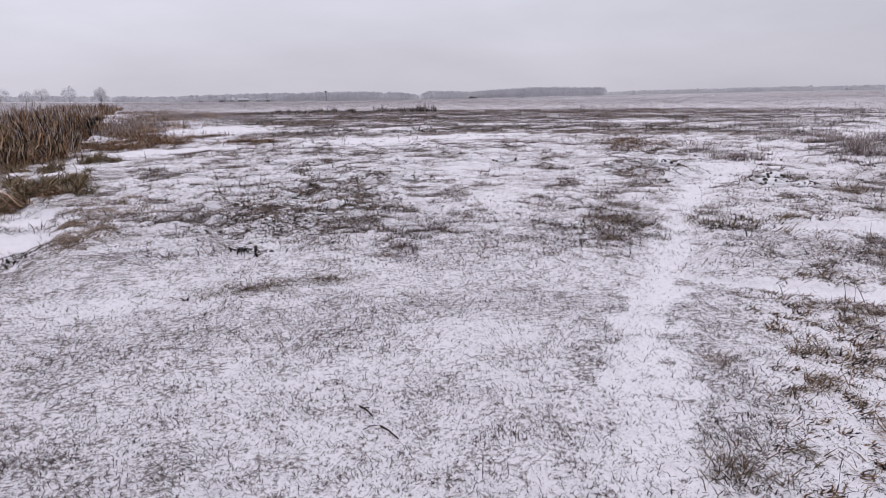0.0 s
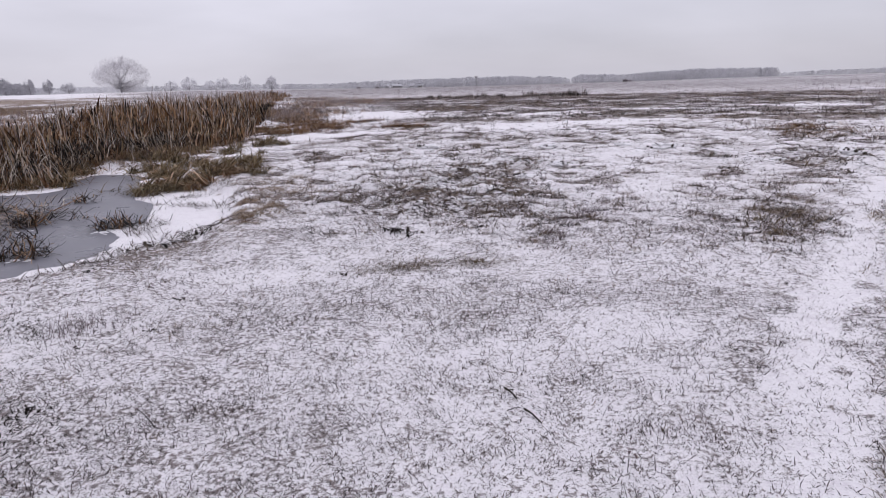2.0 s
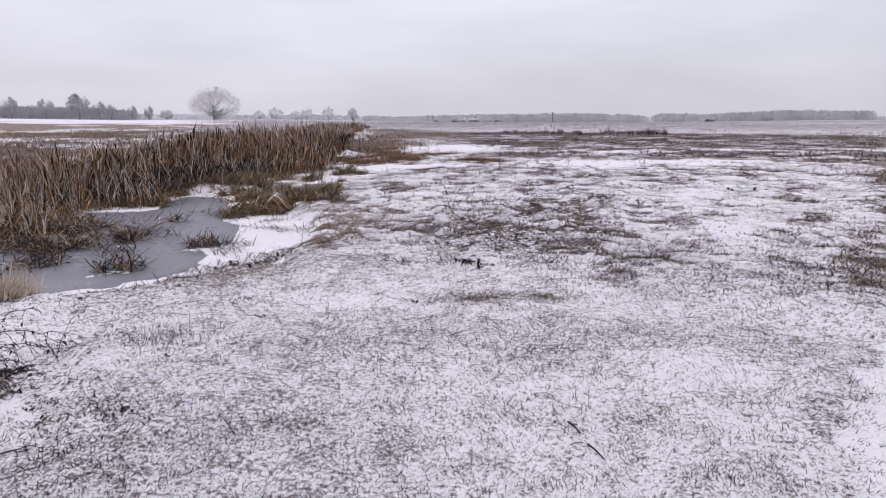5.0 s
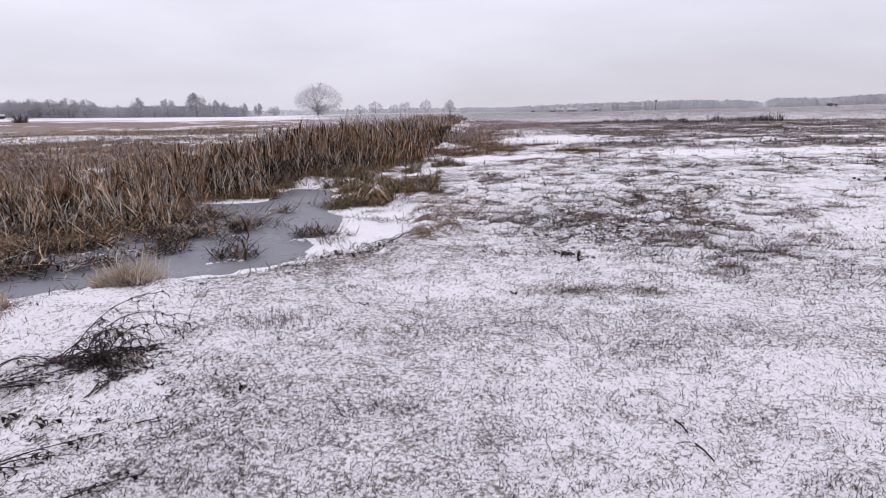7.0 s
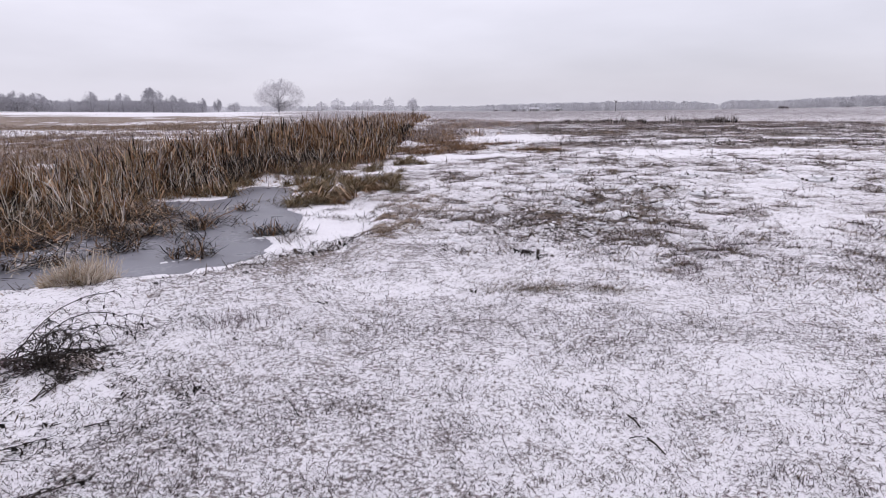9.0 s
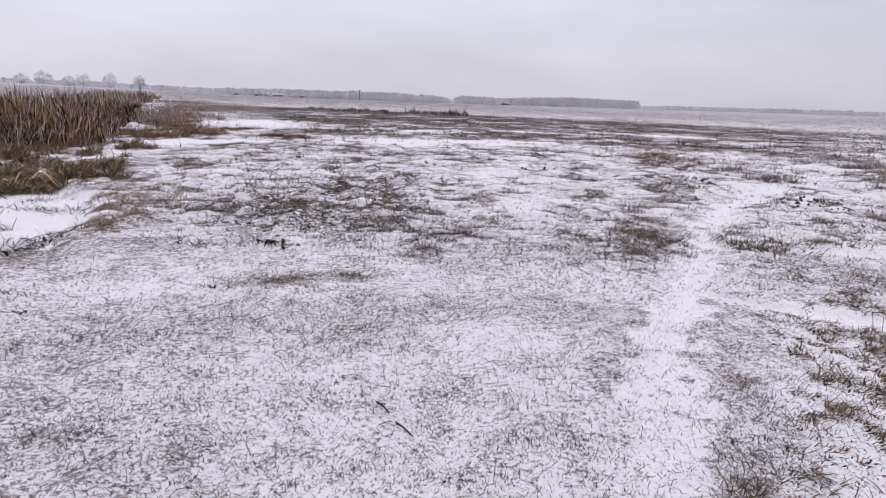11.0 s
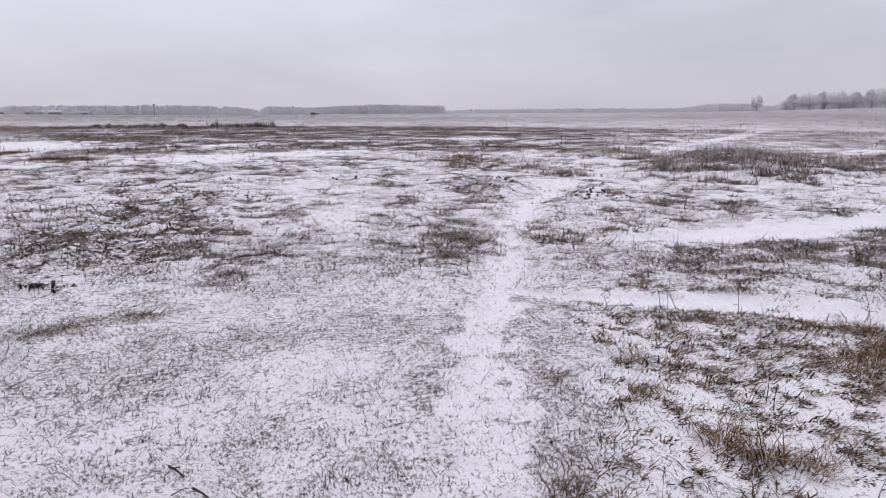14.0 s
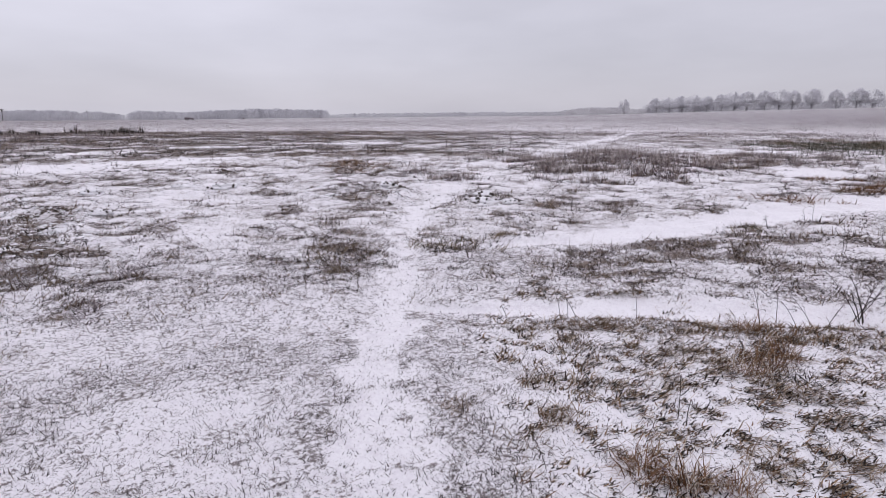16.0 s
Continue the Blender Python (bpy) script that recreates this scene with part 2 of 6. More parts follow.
def blob(x, y, cx, cy, across, away):
    """1 at the middle of an oval that points away from the walker, 0 on its edge, negative outside."""
    d = math.hypot(cx, cy)
    ux, uy = cx / d, cy / d
    r, t = (x - cx) * ux + (y - cy) * uy, (x - cx) * uy - (y - cy) * ux
    return 1 - np.sqrt((r / away) ** 2 + (t / across) ** 2)


BASIN = [(-7.2, 2.9), (-5.75, 3.95), (-4.7, 4.75), (-3.98, 5.25), (-3.52, 5.95), (-3.05, 6.7), (-3.05, 7.9), (-3.5, 9.6), (-4.4, 10.9),
         (-5.4, 12.0), (-6.3, 13.6), (-7.8, 14.0), (-9.6, 12.4), (-11.5, 10.2), (-12.5, 7.0), (-11.5, 4.2), (-9.0, 2.8)]
OPEN_ICE = [(-7.6, 3.3), (-6.02, 4.2), (-5.57, 4.78), (-5.1, 5.24), (-4.5, 5.58), (-4.2, 6.1), (-4.15, 6.8), (-4.2, 7.3), (-4.75, 7.6), (-4.5, 8.2), (-4.85, 9.0),
            (-5.6, 10.3), (-6.1, 11.4), (-7.0, 12.8), (-8.0, 12.9), (-8.0, 11.8), (-7.5, 10.9), (-8.4, 10.4), (-9.6, 10.6), (-10.2, 8.6), (-10.6, 6.6), (-10.6, 4.4), (-9.0, 3.4)]
PATHWAY = [(0.9, 1.4, 0.34), (1.68, 2.8, 0.28), (2.0, 3.55, 0.26), (2.25, 4.06, 0.23), (2.85, 4.95, 0.22), (3.67, 6.22, 0.22), (4.7, 7.8, 0.26), (6.2, 9.9, 0.30),
           (9.0, 12.6, 0.42), (12.8, 15.9, 0.55), (21, 22.5, 0.7), (33, 29.6, 0.8), (50, 41.5, 1.2)]
SNOW_NEAR = [(3.2, 5.0, 0.12), (3.9, 4.55, 0.28), (4.75, 3.92, 0.36), (5.5, 3.2, 0.36), (6.2, 2.6, 0.36), (8.5, 0.4, 0.4)]
SNOW_FAR = [(5.3, 6.7, 0.25), (6.3, 6.3, 0.45), (7.4, 6.3, 0.6), (9.3, 6.25, 0.75), (11.6, 6.2, 0.8), (16, 5.6, 0.7)]
DITCH_SNOW = [(-5.6, 14.6, 0.3), (-6.0, 17.0, 0.6), (-5.9, 18.6, 0.9), (-5.2, 19.9, 1.1), (-4.2, 20.6, 0.9), (-3.0, 21.1, 0.5)]
BEARING = [-180, -90, -54, -36, -24, -8, 0, 10, 24, 35, 44, 50, 58, 68, 90, 180]
RISE = [0.1, 0.2, 0.10, -0.26, -0.24, -0.52, -0.56, -0.5, -0.34, -0.2, -0.12, 0.04, 0.29, 0.53, 0.5, 0.1]


def lumps(x, y):
    """Clods and frozen hoofmarks under the snow, from 0 to 1."""
    return smooth(0.45, 0.75, fbm(x, y, 2.6, 201, 4))


def height(x, y):
    """The lie of the land."""
    d = np.hypot(x, y)
    az = np.degrees(np.arctan2(x, y))
    z = 0.05 * (fbm(x, y, 0.25, 3) - 0.5) * smooth(1, 6, d) + 0.022 * (fbm(x, y, 2.2, 5, 3) - 0.5)
    far = smooth(45, 300, d) * (1.6 + d * np.tan(np.radians(np.interp(az, BEARING, RISE))))
    z = z * (1 - smooth(80, 300, d)) + far
    z = z + 0.07 * (fbm(x, y, 0.02, 8, 2) - 0.5) * smooth(40, 120, d) * (1 - smooth(200, 400, d))
    z = z + 0.28 * smooth(0, 0.8, blob(x, y, 16.6, 14.4, 3.8, 6.0))
    z = z - 0.06 * smooth(0, 0.7, along(x, y, SNOW_NEAR)) - 0.05 * smooth(0, 0.8, along(x, y, SNOW_FAR)) + 0.02 * smooth(0, 0.8, along(x, y, DITCH_SNOW))
    z = z + lumps(x, y) * (0.006 + 0.05 * smooth(4, 9, d)) * (1 - smooth(30, 60, d)) * (1 - smooth(-0.3, 0.2, along(x, y, PATHWAY)))
    for row in ROUGH[:2] + ROUGH[7:8]:
        z = z + 0.09 * lumps(x + 3, y) * smooth(-0.2, 0.4, blob(x, y, *row))
    z = z - 0.015 * smooth(0, 0.6, along(x, y, PATHWAY)) * (1 - smooth(10, 30, d))
    wob = 0.45 * (fbm(x, y, 1.7, 21, 4) - 0.5)
    bed = smooth(-0.05, 0.35, inside(x, y, BASIN) + 0.25 * wob)
    z = z * (1 - bed) + bed * (-0.115 + 0.02 * (fbm(x, y, 3.0, 9, 3) - 0.5))
    return z - 0.16 * smooth(-0.02, 0.14, inside(x, y, OPEN_ICE) + wob) * smooth(0.1, 0.3, bed)


CLEAN = [(1.5, 22.6, 2.0, 2.3), (4.4, 23.6, 2.2, 1.2), (6.4, 24.8, 1.8, 0.9), (-4.8, 32.5, 3.0, 5.8), (19.0, 9.6, 1.2, 2.6), (3.4, 30.5, 3.0, 1.0), (9.0, 33.0, 3.5, 1.2), (17, 33, 4, 1.2), (28, 16.5, 2.2, 1.4),
         (1.2, 4.1, 0.9, 0.4), (2.6, 9.2, 1.0, 1.6), (2.9, 12.6, 1.5, 2.0), (-1.9, 5.2, 0.7, 0.35), (-2.9, 2.35, 0.5, 0.4), (-4.6, 3.4, 0.5, 0.6), (-4.9, 4.2, 0.4, 0.4)]
ROUGH = [(-0.5, 9.9, 1.7, 2.6), (0.9, 12.4, 0.6, 1.2), (0.72, 6.5, 0.3, 0.5), (-0.38, 5.5, 0.6, 0.22), (3.1, 6.4, 0.34, 0.8), (3.75, 7.7, 0.5, 0.55), (4.75, 7.2, 0.55, 0.7), (6.4, 12.5, 1.0, 1.3),
         (5.4, 4.95, 1.3, 1.0), (7.4, 4.6, 1.3, 0.9), (9.5, 19.0, 1.3, 2.4), (3.98, 10.5, 0.3, 0.35), (3.16, 9.0, 0.4, 0.4), (8.5, 9.0, 0.35, 0.5), (1.3, 7.6, 0.3, 0.35), (1.85, 9.3, 0.4, 0.4), (-1.35, 8.0, 0.6, 0.35)]
BROWN = [(-2.5, 23.4, 1.1, 1.6), (-7.0, 23.6, 1.7, 2.4), (39, 18, 4.5, 9.0), (14.8, 6.7, 0.8, 1.2), (4.5, 3.45, 1.1, 0.25), (21.0, 13.5, 1.6, 4.0), (-3.0, 8.9, 0.6, 1.5), (-2.95, 7.6, 0.3, 0.6)]


def fields(x, y):
    """What grows where: thickness of the short grass, how far straw shows through the snow, and how brown it is."""
    d = np.hypot(x, y)
    az = np.degrees(np.arctan2(x, y))
    n1, n2, n3 = fbm(x, y, 0.9, 31), fbm(x, y, 5.0, 37, 3), fbm(x, y, 0.16, 41, 3)
    n1, n2 = n1 + (0.5 - n1) * smooth(40, 80, d), n2 + (0.5 - n2) * smooth(30, 60, d)
    grass = 0.42 + 1.2 * smooth(0.36, 0.66, 0.34 * n1 + 0.33 * n2 + 0.33 * fbm(x, y, 9.0, 39, 2))
    cover = 0.31 + 0.12 * smooth(0.35, 0.65, n1) + 0.12 * smooth(0.35, 0.7, n3) * smooth(8, 20, d)
    cover = cover - 0.30 * (lumps(x, y) - 0.3) * smooth(5, 9, d) * (1 - smooth(25, 50, d))
    tint = (0.12 + 0.35 * n3) * (0.4 + 0.6 * smooth(6, 12, d))
    sod = smooth(0.60, 0.66, fbm(x, y, 1.9, 75, 4)) * smooth(6, 9, d) * (1 - smooth(20, 26, d))
    grass, cover = grass + 2.6 * sod, cover + 0.3 * sod
    grass = grass * (1 + 0.20 * smooth(-20, 5, az) * (1 - smooth(12, 16, d)))
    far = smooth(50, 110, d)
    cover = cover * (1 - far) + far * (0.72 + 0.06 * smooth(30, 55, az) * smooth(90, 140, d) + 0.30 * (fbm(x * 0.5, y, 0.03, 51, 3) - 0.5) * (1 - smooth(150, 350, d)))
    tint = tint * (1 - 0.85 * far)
    west = smooth(-24, -34, az) * smooth(14, 20, d)
    warp = d * (0.82 + 0.36 * fbm(x, y, 0.035, 61, 3)) * (1 - 0.28 * smooth(-38, -50, az))
    snowy = smooth(33, 37, warp) * (1 - smooth(50, 56, warp)) * smooth(0.36, 0.50, fbm(x * 0.6, y, 0.12, 63, 3)) + 0.8 * smooth(0.58, 0.66, fbm(x, y, 0.16, 64, 3))
    cover = cover * (1 - west) + west * (0.96 - 0.68 * np.clip(snowy, 0, 1))
    tint = tint * (1 - west) + west * (0.62 + 0.38 * fbm(x, y, 0.1, 65, 2))
    edge = smooth(128, 150, warp) * west
    cover = cover * (1 - edge) + edge * (0.10 + 0.4 * smooth(0.52, 0.6, fbm(x, y, 0.02, 66, 2)))
    thin = smooth(10, 16, d)
    clumps = smooth(0.30, 0.66, fbm(x, y, 1.5, 73, 4))
    clumps = clumps + (0.5 - clumps) * smooth(30, 60, d)
    grass, cover = grass * (1 - thin + thin * (0.35 + 1.0 * clumps)), cover * (1 - thin) + thin * cover * (0.72 + 0.4 * clumps)
    heath = smooth(24, 27, d) * (1 - smooth(58, 68, d)) * smooth(-12, -4, az) * (1 - 0.6 * smooth(26, 44, az))
    hn = smooth(0.42, 0.60, fbm(x * 0.8, y * 1.2, 0.9, 71, 4))
    cover = cover + heath * (0.62 * hn + 0.06)
    grass = grass + heath * (1.3 + 1.2 * smooth(36, 46, d)) * hn
    gaps = 0.02 + 0.98 * smooth(0.50, 0.58, np.where(d < 7.5, fbm(x, y, 3.6, 81, 3), fbm(x, y, 1.7, 83, 4)))
    for row in ROUGH:
        k = gaps * smooth(-0.1, 0.55, blob(x, y, *row) + 0.9 * (n2 - 0.5))
        cover, grass, tint = cover + 0.34 * k * (0.35 + n2) * (d > 6), grass + 2.9 * k, tint + 0.4 * k
    for row in BROWN:
        k = gaps * smooth(-0.1, 0.5, blob(x, y, *row) + 0.9 * (n2 - 0.5))
        cover, grass, tint = cover + 0.36 * k, grass + 1.6 * k, tint + 0.6 * k
    right = smooth(-0.25, 0.35, (x - 0.62 * y - 0.55)) * (1 - smooth(4.6, 6.0, d))
    grass, cover = grass * (1 - 0.62 * right), cover * (1 - 0.6 * right)
    left = smooth(-2.3, -3.0, x) * (1 - smooth(4.0, 4.8, y))
    grass, cover = grass * (1 - 0.55 * left), cover * (1 - 0.2 * left)
    clear = smooth(0.0, 0.55, along(x, y, PATHWAY) + 2.6 * (n2 - 0.5)) * (0.74 - 0.20 * smooth(4, 2.2, d) - 0.20 * smooth(10, 20, d)) * (0.8 + 0.3 * smooth(0.35, 0.6, n1))
    for line in (SNOW_NEAR, SNOW_FAR, DITCH_SNOW):
        clear = np.maximum(clear, smooth(0.0, 0.35, along(x, y, line) + 0.9 * (n2 - 0.5)))
    for k, row in enumerate(CLEAN):
        clear = np.maximum(clear, (0.97 if k < 9 else 0.35) * smooth(0.0, 0.45, blob(x, y, *row) + 1.4 * (n2 - 0.5)))
    basin = smooth(-0.1, 0.15, inside(x, y, BASIN) + 0.9 * (n2 - 0.5) - 0.1)
    clear = np.maximum(clear, basin)
    bank = smooth(-1.1, -0.2, inside(x, y, BASIN)) * (1 - basin) * smooth(4.6, 6, y)
    tint, cover, grass = tint + 0.3 * bank, cover + 0.22 * bank, grass + 0.9 * bank
    # Ground under the reeds browner: litter, and their foot's shadow put into colour.
    reeds = smooth(-0.5, 0.8, inside(x, y, REED_BED))
    cover, clear, tint = cover + reeds * 0.6, clear * (1 - 0.9 * reeds * (1 - basin * smooth(-9.5, -8.0, x))), np.maximum(tint, reeds * 0.8)
    return grass * (1 - clear), np.clip(cover * (1 - clear), 0, 1), np.clip(tint, 0, 1)


REED_BED = [(-8.2, 22.5), (-7.3, 18.4), (-7.3, 15.6), (-8.5, 13.6), (-8.1, 11.6), (-8.9, 10.5), (-8.5, 9.2), (-8.0, 8.7), (-7.7, 7.8), (-7.8, 6.8), (-8.2, 5.8), (-8.9, 4.8), (-9.8, 3.4), (-14, 2.8),
            (-12.5, 5.5), (-10.8, 8), (-11.5, 11.5), (-12.2, 16.5), (-14.5, 24), (-18, 36), (-24, 60), (-32, 84), (-26, 90), (-20, 64), (-12.3, 38)]


# ---- building blocks ----
def raw_mesh(name, verts, loops, starts, totals, material):
    """A mesh straight from arrays of corners, quick for hundreds of thousands of blades."""
    me = bpy.data.meshes.new(name)
    me.vertices.add(len(verts))
    me.vertices.foreach_set("co", np.asarray(verts, np.float32).ravel())
    me.loops.add(len(loops))
    me.loops.foreach_set("vertex_index", np.asarray(loops, np.int32))
    me.polygons.add(len(starts))
    me.polygons.foreach_set("loop_start", np.asarray(starts, np.int32))
    me.polygons.foreach_set("loop_total", np.asarray(totals, np.int32))
    me.update(calc_edges=True)
    me.materials.append(material)
    return me


def strips(name, base, heading, lean, length, width, droop, material, segments=2, wander=0.0):
    """Blades: from base, leaning by lean (radians from upright) towards heading, bending over by droop and sideways by wander, tapering to a point."""
    n = len(base)
    lean, length, width, droop, heading = (np.broadcast_to(np.asarray(v, float), (n,)) for v in (lean, length, width, droop, heading))
    across = np.stack([-np.sin(heading), np.cos(heading), np.zeros(n)], 1)
    turn = RNG.uniform(-1.2, 1.2, n)
    side = across * np.cos(turn)[:, None] + np.stack([np.cos(heading), np.sin(heading), np.zeros(n)], 1) * np.sin(turn)[:, None]
    pts, p = [np.array(base, float)], np.array(base, float)
    for k in range(segments):
        a, way = lean + droop * (k + 0.5) / segments, heading
        if wander:
            a, way = a + RNG.normal(0, 0.5 * wander, n), heading + RNG.normal(0, wander, n)
        step = np.stack([np.cos(way) * np.sin(a), np.sin(way) * np.sin(a), np.cos(a)], 1)
        p = p + step * (length / segments)[:, None]
        pts.append(p)
    rows = []
    for k in range(segments):
        w = width * (1 - 0.6 * k / segments) * 0.5
        rows += [pts[k] - side * w[:, None], pts[k] + side * w[:, None]]
    rows.append(pts[-1])
    per = 2 * segments + 1
    verts = np.stack(rows, 1).reshape(-1, 3)
    pattern, tot = [], []
    for k in range(segments - 1):
        pattern += [2 * k, 2 * k + 1, 2 * k + 3, 2 * k + 2]
        tot.append(4)
    pattern += [2 * segments - 2, 2 * segments - 1, 2 * segments]
    tot.append(3)
    loops = (np.arange(n)[:, None] * per + np.array(pattern)[None]).ravel()
    totals = np.tile(tot, n)
    starts = np.concatenate([[0], np.cumsum(totals)[:-1]])
    return raw_mesh(name, verts, loops, starts, totals, material)


def spikes(name, p0, p1, width, material):
    """Thin pointed twigs, one triangle each, from p0 to p1."""
    p0, p1 = np.asarray(p0, float), np.asarray(p1, float)
    n = len(p0)
    side = np.cross(p1 - p0, RNG.normal(0, 1, (n, 3)))
    side *= (width * RNG.uniform(0.5, 1.2, n) / 2 / (np.linalg.norm(side, axis=1) + 1e-9))[:, None]
    verts = np.stack([p0 - side, p0 + side, p1], 1).reshape(-1, 3)
    return raw_mesh(name, verts, np.arange(3 * n), np.arange(n) * 3, np.full(n, 3), material)


def prisms(name, p0, p1, r0, r1, material, sides=3):
    """Round-ish sticks, each from p0 to p1."""
    p0, p1 = np.asarray(p0, float), np.asarray(p1, float)
    n = len(p0)
    axis = p1 - p0
    axis /= np.linalg.norm(axis, axis=1)[:, None] + 1e-9
    ref = np.where(np.abs(axis[:, 2:3]) > 0.9, [[1.0, 0, 0]], [[0, 0, 1.0]])
    u = np.cross(axis, ref)
    u /= np.linalg.norm(u, axis=1)[:, None] + 1e-9
    v = np.cross(axis, u)
    rings = []
    for p, r in ((p0, r0), (p1, r1)):
        r = np.broadcast_to(np.asarray(r, float), (n,))[:, None]
        for k in range(sides):
            a = 2 * math.pi * k / sides
            rings.append(p + r * (math.cos(a) * u + math.sin(a) * v))
    verts = np.stack(rings, 1).reshape(-1, 3)
    pattern, tot = [], []
    for k in range(sides):
        j = (k + 1) % sides
        pattern += [k, j, sides + j, sides + k]
        tot.append(4)
    pattern += list(range(sides, 2 * sides))
    tot.append(sides)
    loops = (np.arange(n)[:, None] * 2 * sides + np.array(pattern)[None]).ravel()
    totals = np.tile(tot, n)
    starts = np.concatenate([[0], np.cumsum(totals)[:-1]])
    return raw_mesh(name, verts, loops, starts, totals, material)


def part(name, mesh, parent, label=""):
    ob = new(name, mesh)
    ob.parent = parent
    return tagged(ob, label) if label else ob


def thing(name, x, y, label, category, group="", z=None, turn=0.0):
    ob = new(name)
    ob.empty_display_size = 0.2
    ob.matrix_world = pose(x, y, float(height(np.array([x]), np.array([y]))[0]) if z is None else z, 0, 0, turn)
    return tagged(ob, label, category, group)


def scatter(x, y):
    return np.stack([x, y, height(x, y)], 1)


RNG = np.random.default_rng(7)


# ---- ground and ice ----
def build_ground():
    turns = np.radians(np.concatenate([np.arange(-61, 71, 0.3), np.arange(71, 299, 3.0)]))
    radii = np.concatenate([np.geomspace(0.4, 2.0, 14)[:-1], np.geomspace(2.0, 16, 215)[:-1], np.geomspace(16, 60, 70)[:-1], np.geomspace(60, 3200, 70)])
    a, r = np.meshgrid(turns, radii)
    x, y = (r * np.sin(a)).ravel(), (r * np.cos(a)).ravel()
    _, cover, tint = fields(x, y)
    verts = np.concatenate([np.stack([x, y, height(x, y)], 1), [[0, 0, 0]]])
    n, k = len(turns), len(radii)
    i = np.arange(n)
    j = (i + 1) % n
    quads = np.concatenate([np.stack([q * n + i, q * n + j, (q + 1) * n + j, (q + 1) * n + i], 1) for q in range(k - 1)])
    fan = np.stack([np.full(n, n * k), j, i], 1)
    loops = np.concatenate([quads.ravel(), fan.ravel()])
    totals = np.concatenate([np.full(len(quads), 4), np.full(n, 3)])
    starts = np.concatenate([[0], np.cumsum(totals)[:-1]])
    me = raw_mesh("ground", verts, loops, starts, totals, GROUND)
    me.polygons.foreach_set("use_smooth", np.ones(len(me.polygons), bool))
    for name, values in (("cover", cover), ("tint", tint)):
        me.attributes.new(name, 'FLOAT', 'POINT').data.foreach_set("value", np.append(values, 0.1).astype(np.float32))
    return tagged(new("ground", me), "flat winter meadow under thin patchy snow with frosted grass", "ground", kind="structure")


build_ground()

bm = bmesh.new()
rim = [bm.verts.new((x, y, -0.128)) for x, y in ((-14, 2.0), (-2.6, 2.0), (-2.6, 15), (-14, 15))]
low = [bm.verts.new((v.co.x, v.co.y, -0.27)) for v in rim]
bm.faces.new(rim)
bm.faces.new(low[::-1])
for k in range(4):
    bm.faces.new((rim[k], low[k], low[(k + 1) % 4], rim[(k + 1) % 4]))
bmesh.ops.recalc_face_normals(bm, faces=bm.faces)
me = bpy.data.meshes.new("pond_ice")
bm.to_mesh(me)
me.materials.append(ICE)
tagged(new("pond_ice", me), "grey frozen pond surface dusted with snow", "ice", kind="structure")


# ---- short grass ----
def polar(n, r0, r1, a0=-60.0, a1=70.0):
    r, a = np.sqrt(RNG.uniform(r0 ** 2, r1 ** 2, n)), np.radians(RNG.uniform(a0, a1, n))
    return r * np.sin(a), r * np.cos(a)


def short_grass(name, count, r0, r1, blades, length, width, spread, material, label, share=2.6, straw=False, least=0.0, segments=2, sector=(-60.0, 70.0)):
    x, y = polar(count, r0, r1, *sector)
    grass, cover, tint = fields(x, y)
    keep = RNG.random(count) < (np.maximum(grass - least, 0) / share if not straw else smooth(0.3, 0.9, cover * tint * 1.6))
    keep &= (inside(x, y, BASIN) < 0.05) & (inside(x, y, REED_BED) < 0.3)
    x, y = x[keep], y[keep]
    size = RNG.uniform(0.6, 1.35, len(x)) * (0.75 + 0.5 * fbm(x, y, 1.1, 91, 2))
    x, y, size = np.repeat(x, blades), np.repeat(y, blades), np.repeat(size, blades)
    x, y = x + RNG.normal(0, spread, len(x)), y + RNG.normal(0, spread, len(x))
    n = len(x)
    me = strips(name, scatter(x, y) - [0, 0, 0.004], RNG.uniform(0, 2 * math.pi, n), RNG.uniform(0.55, 1.5, n), size * RNG.uniform(length[0], length[1], n),
                RNG.uniform(width[0], width[1], n), RNG.uniform(-0.3, 0.9, n), material, segments)
    return tagged(new(name, me), label, "grass", kind="stuff")


short_grass("short_grass", 60000, 1.7, 3.4, 3, (0.015, 0.038), (0.0032, 0.0058), 0.016, GRASS, "short dark frosted grass poking through thin snow", share=2.3)
short_grass("short_grass", 68000, 3.4, 5.2, 3, (0.017, 0.042), (0.0042, 0.0072), 0.020, GRASS, "short dark frosted grass poking through thin snow", segments=1, share=2.3)
short_grass("short_grass", 7000, 1.6, 5.5, 3, (0.02, 0.05), (0.003, 0.0055), 0.022, STRAW, "short bleached straw grass poking through thin snow", segments=1, least=0.3)
short_grass("short_grass", 7000, 1.7, 4.6, 2, (0.03, 0.07), (0.0025, 0.0045), 0.03, WEED, "longer dark grass blades lying on thin snow", least=0.4)
short_grass("short_grass", 84000, 5.2, 9.0, 3, (0.018, 0.042), (0.006, 0.010), 0.030, GRASS, "short dark frosted grass poking through thin snow", segments=1, share=2.3)
short_grass("short_grass", 16000, 5.0, 12.0, 4, (0.03, 0.07), (0.006, 0.010), 0.03, STRAW, "short bleached straw grass poking through thin snow", segments=1, least=0.6)
short_grass("short_grass", 74000, 9.0, 21.0, 3, (0.025, 0.055), (0.011, 0.020), 0.05, GRASS, "short dark frosted grass poking through thin snow", segments=1)
short_grass("short_grass", 52000, 0.4, 7.0, 3, (0.018, 0.045), (0.004, 0.008), 0.024, GRASS, "short dark frosted grass poking through thin snow", segments=1, share=2.3, sector=(70, 300))
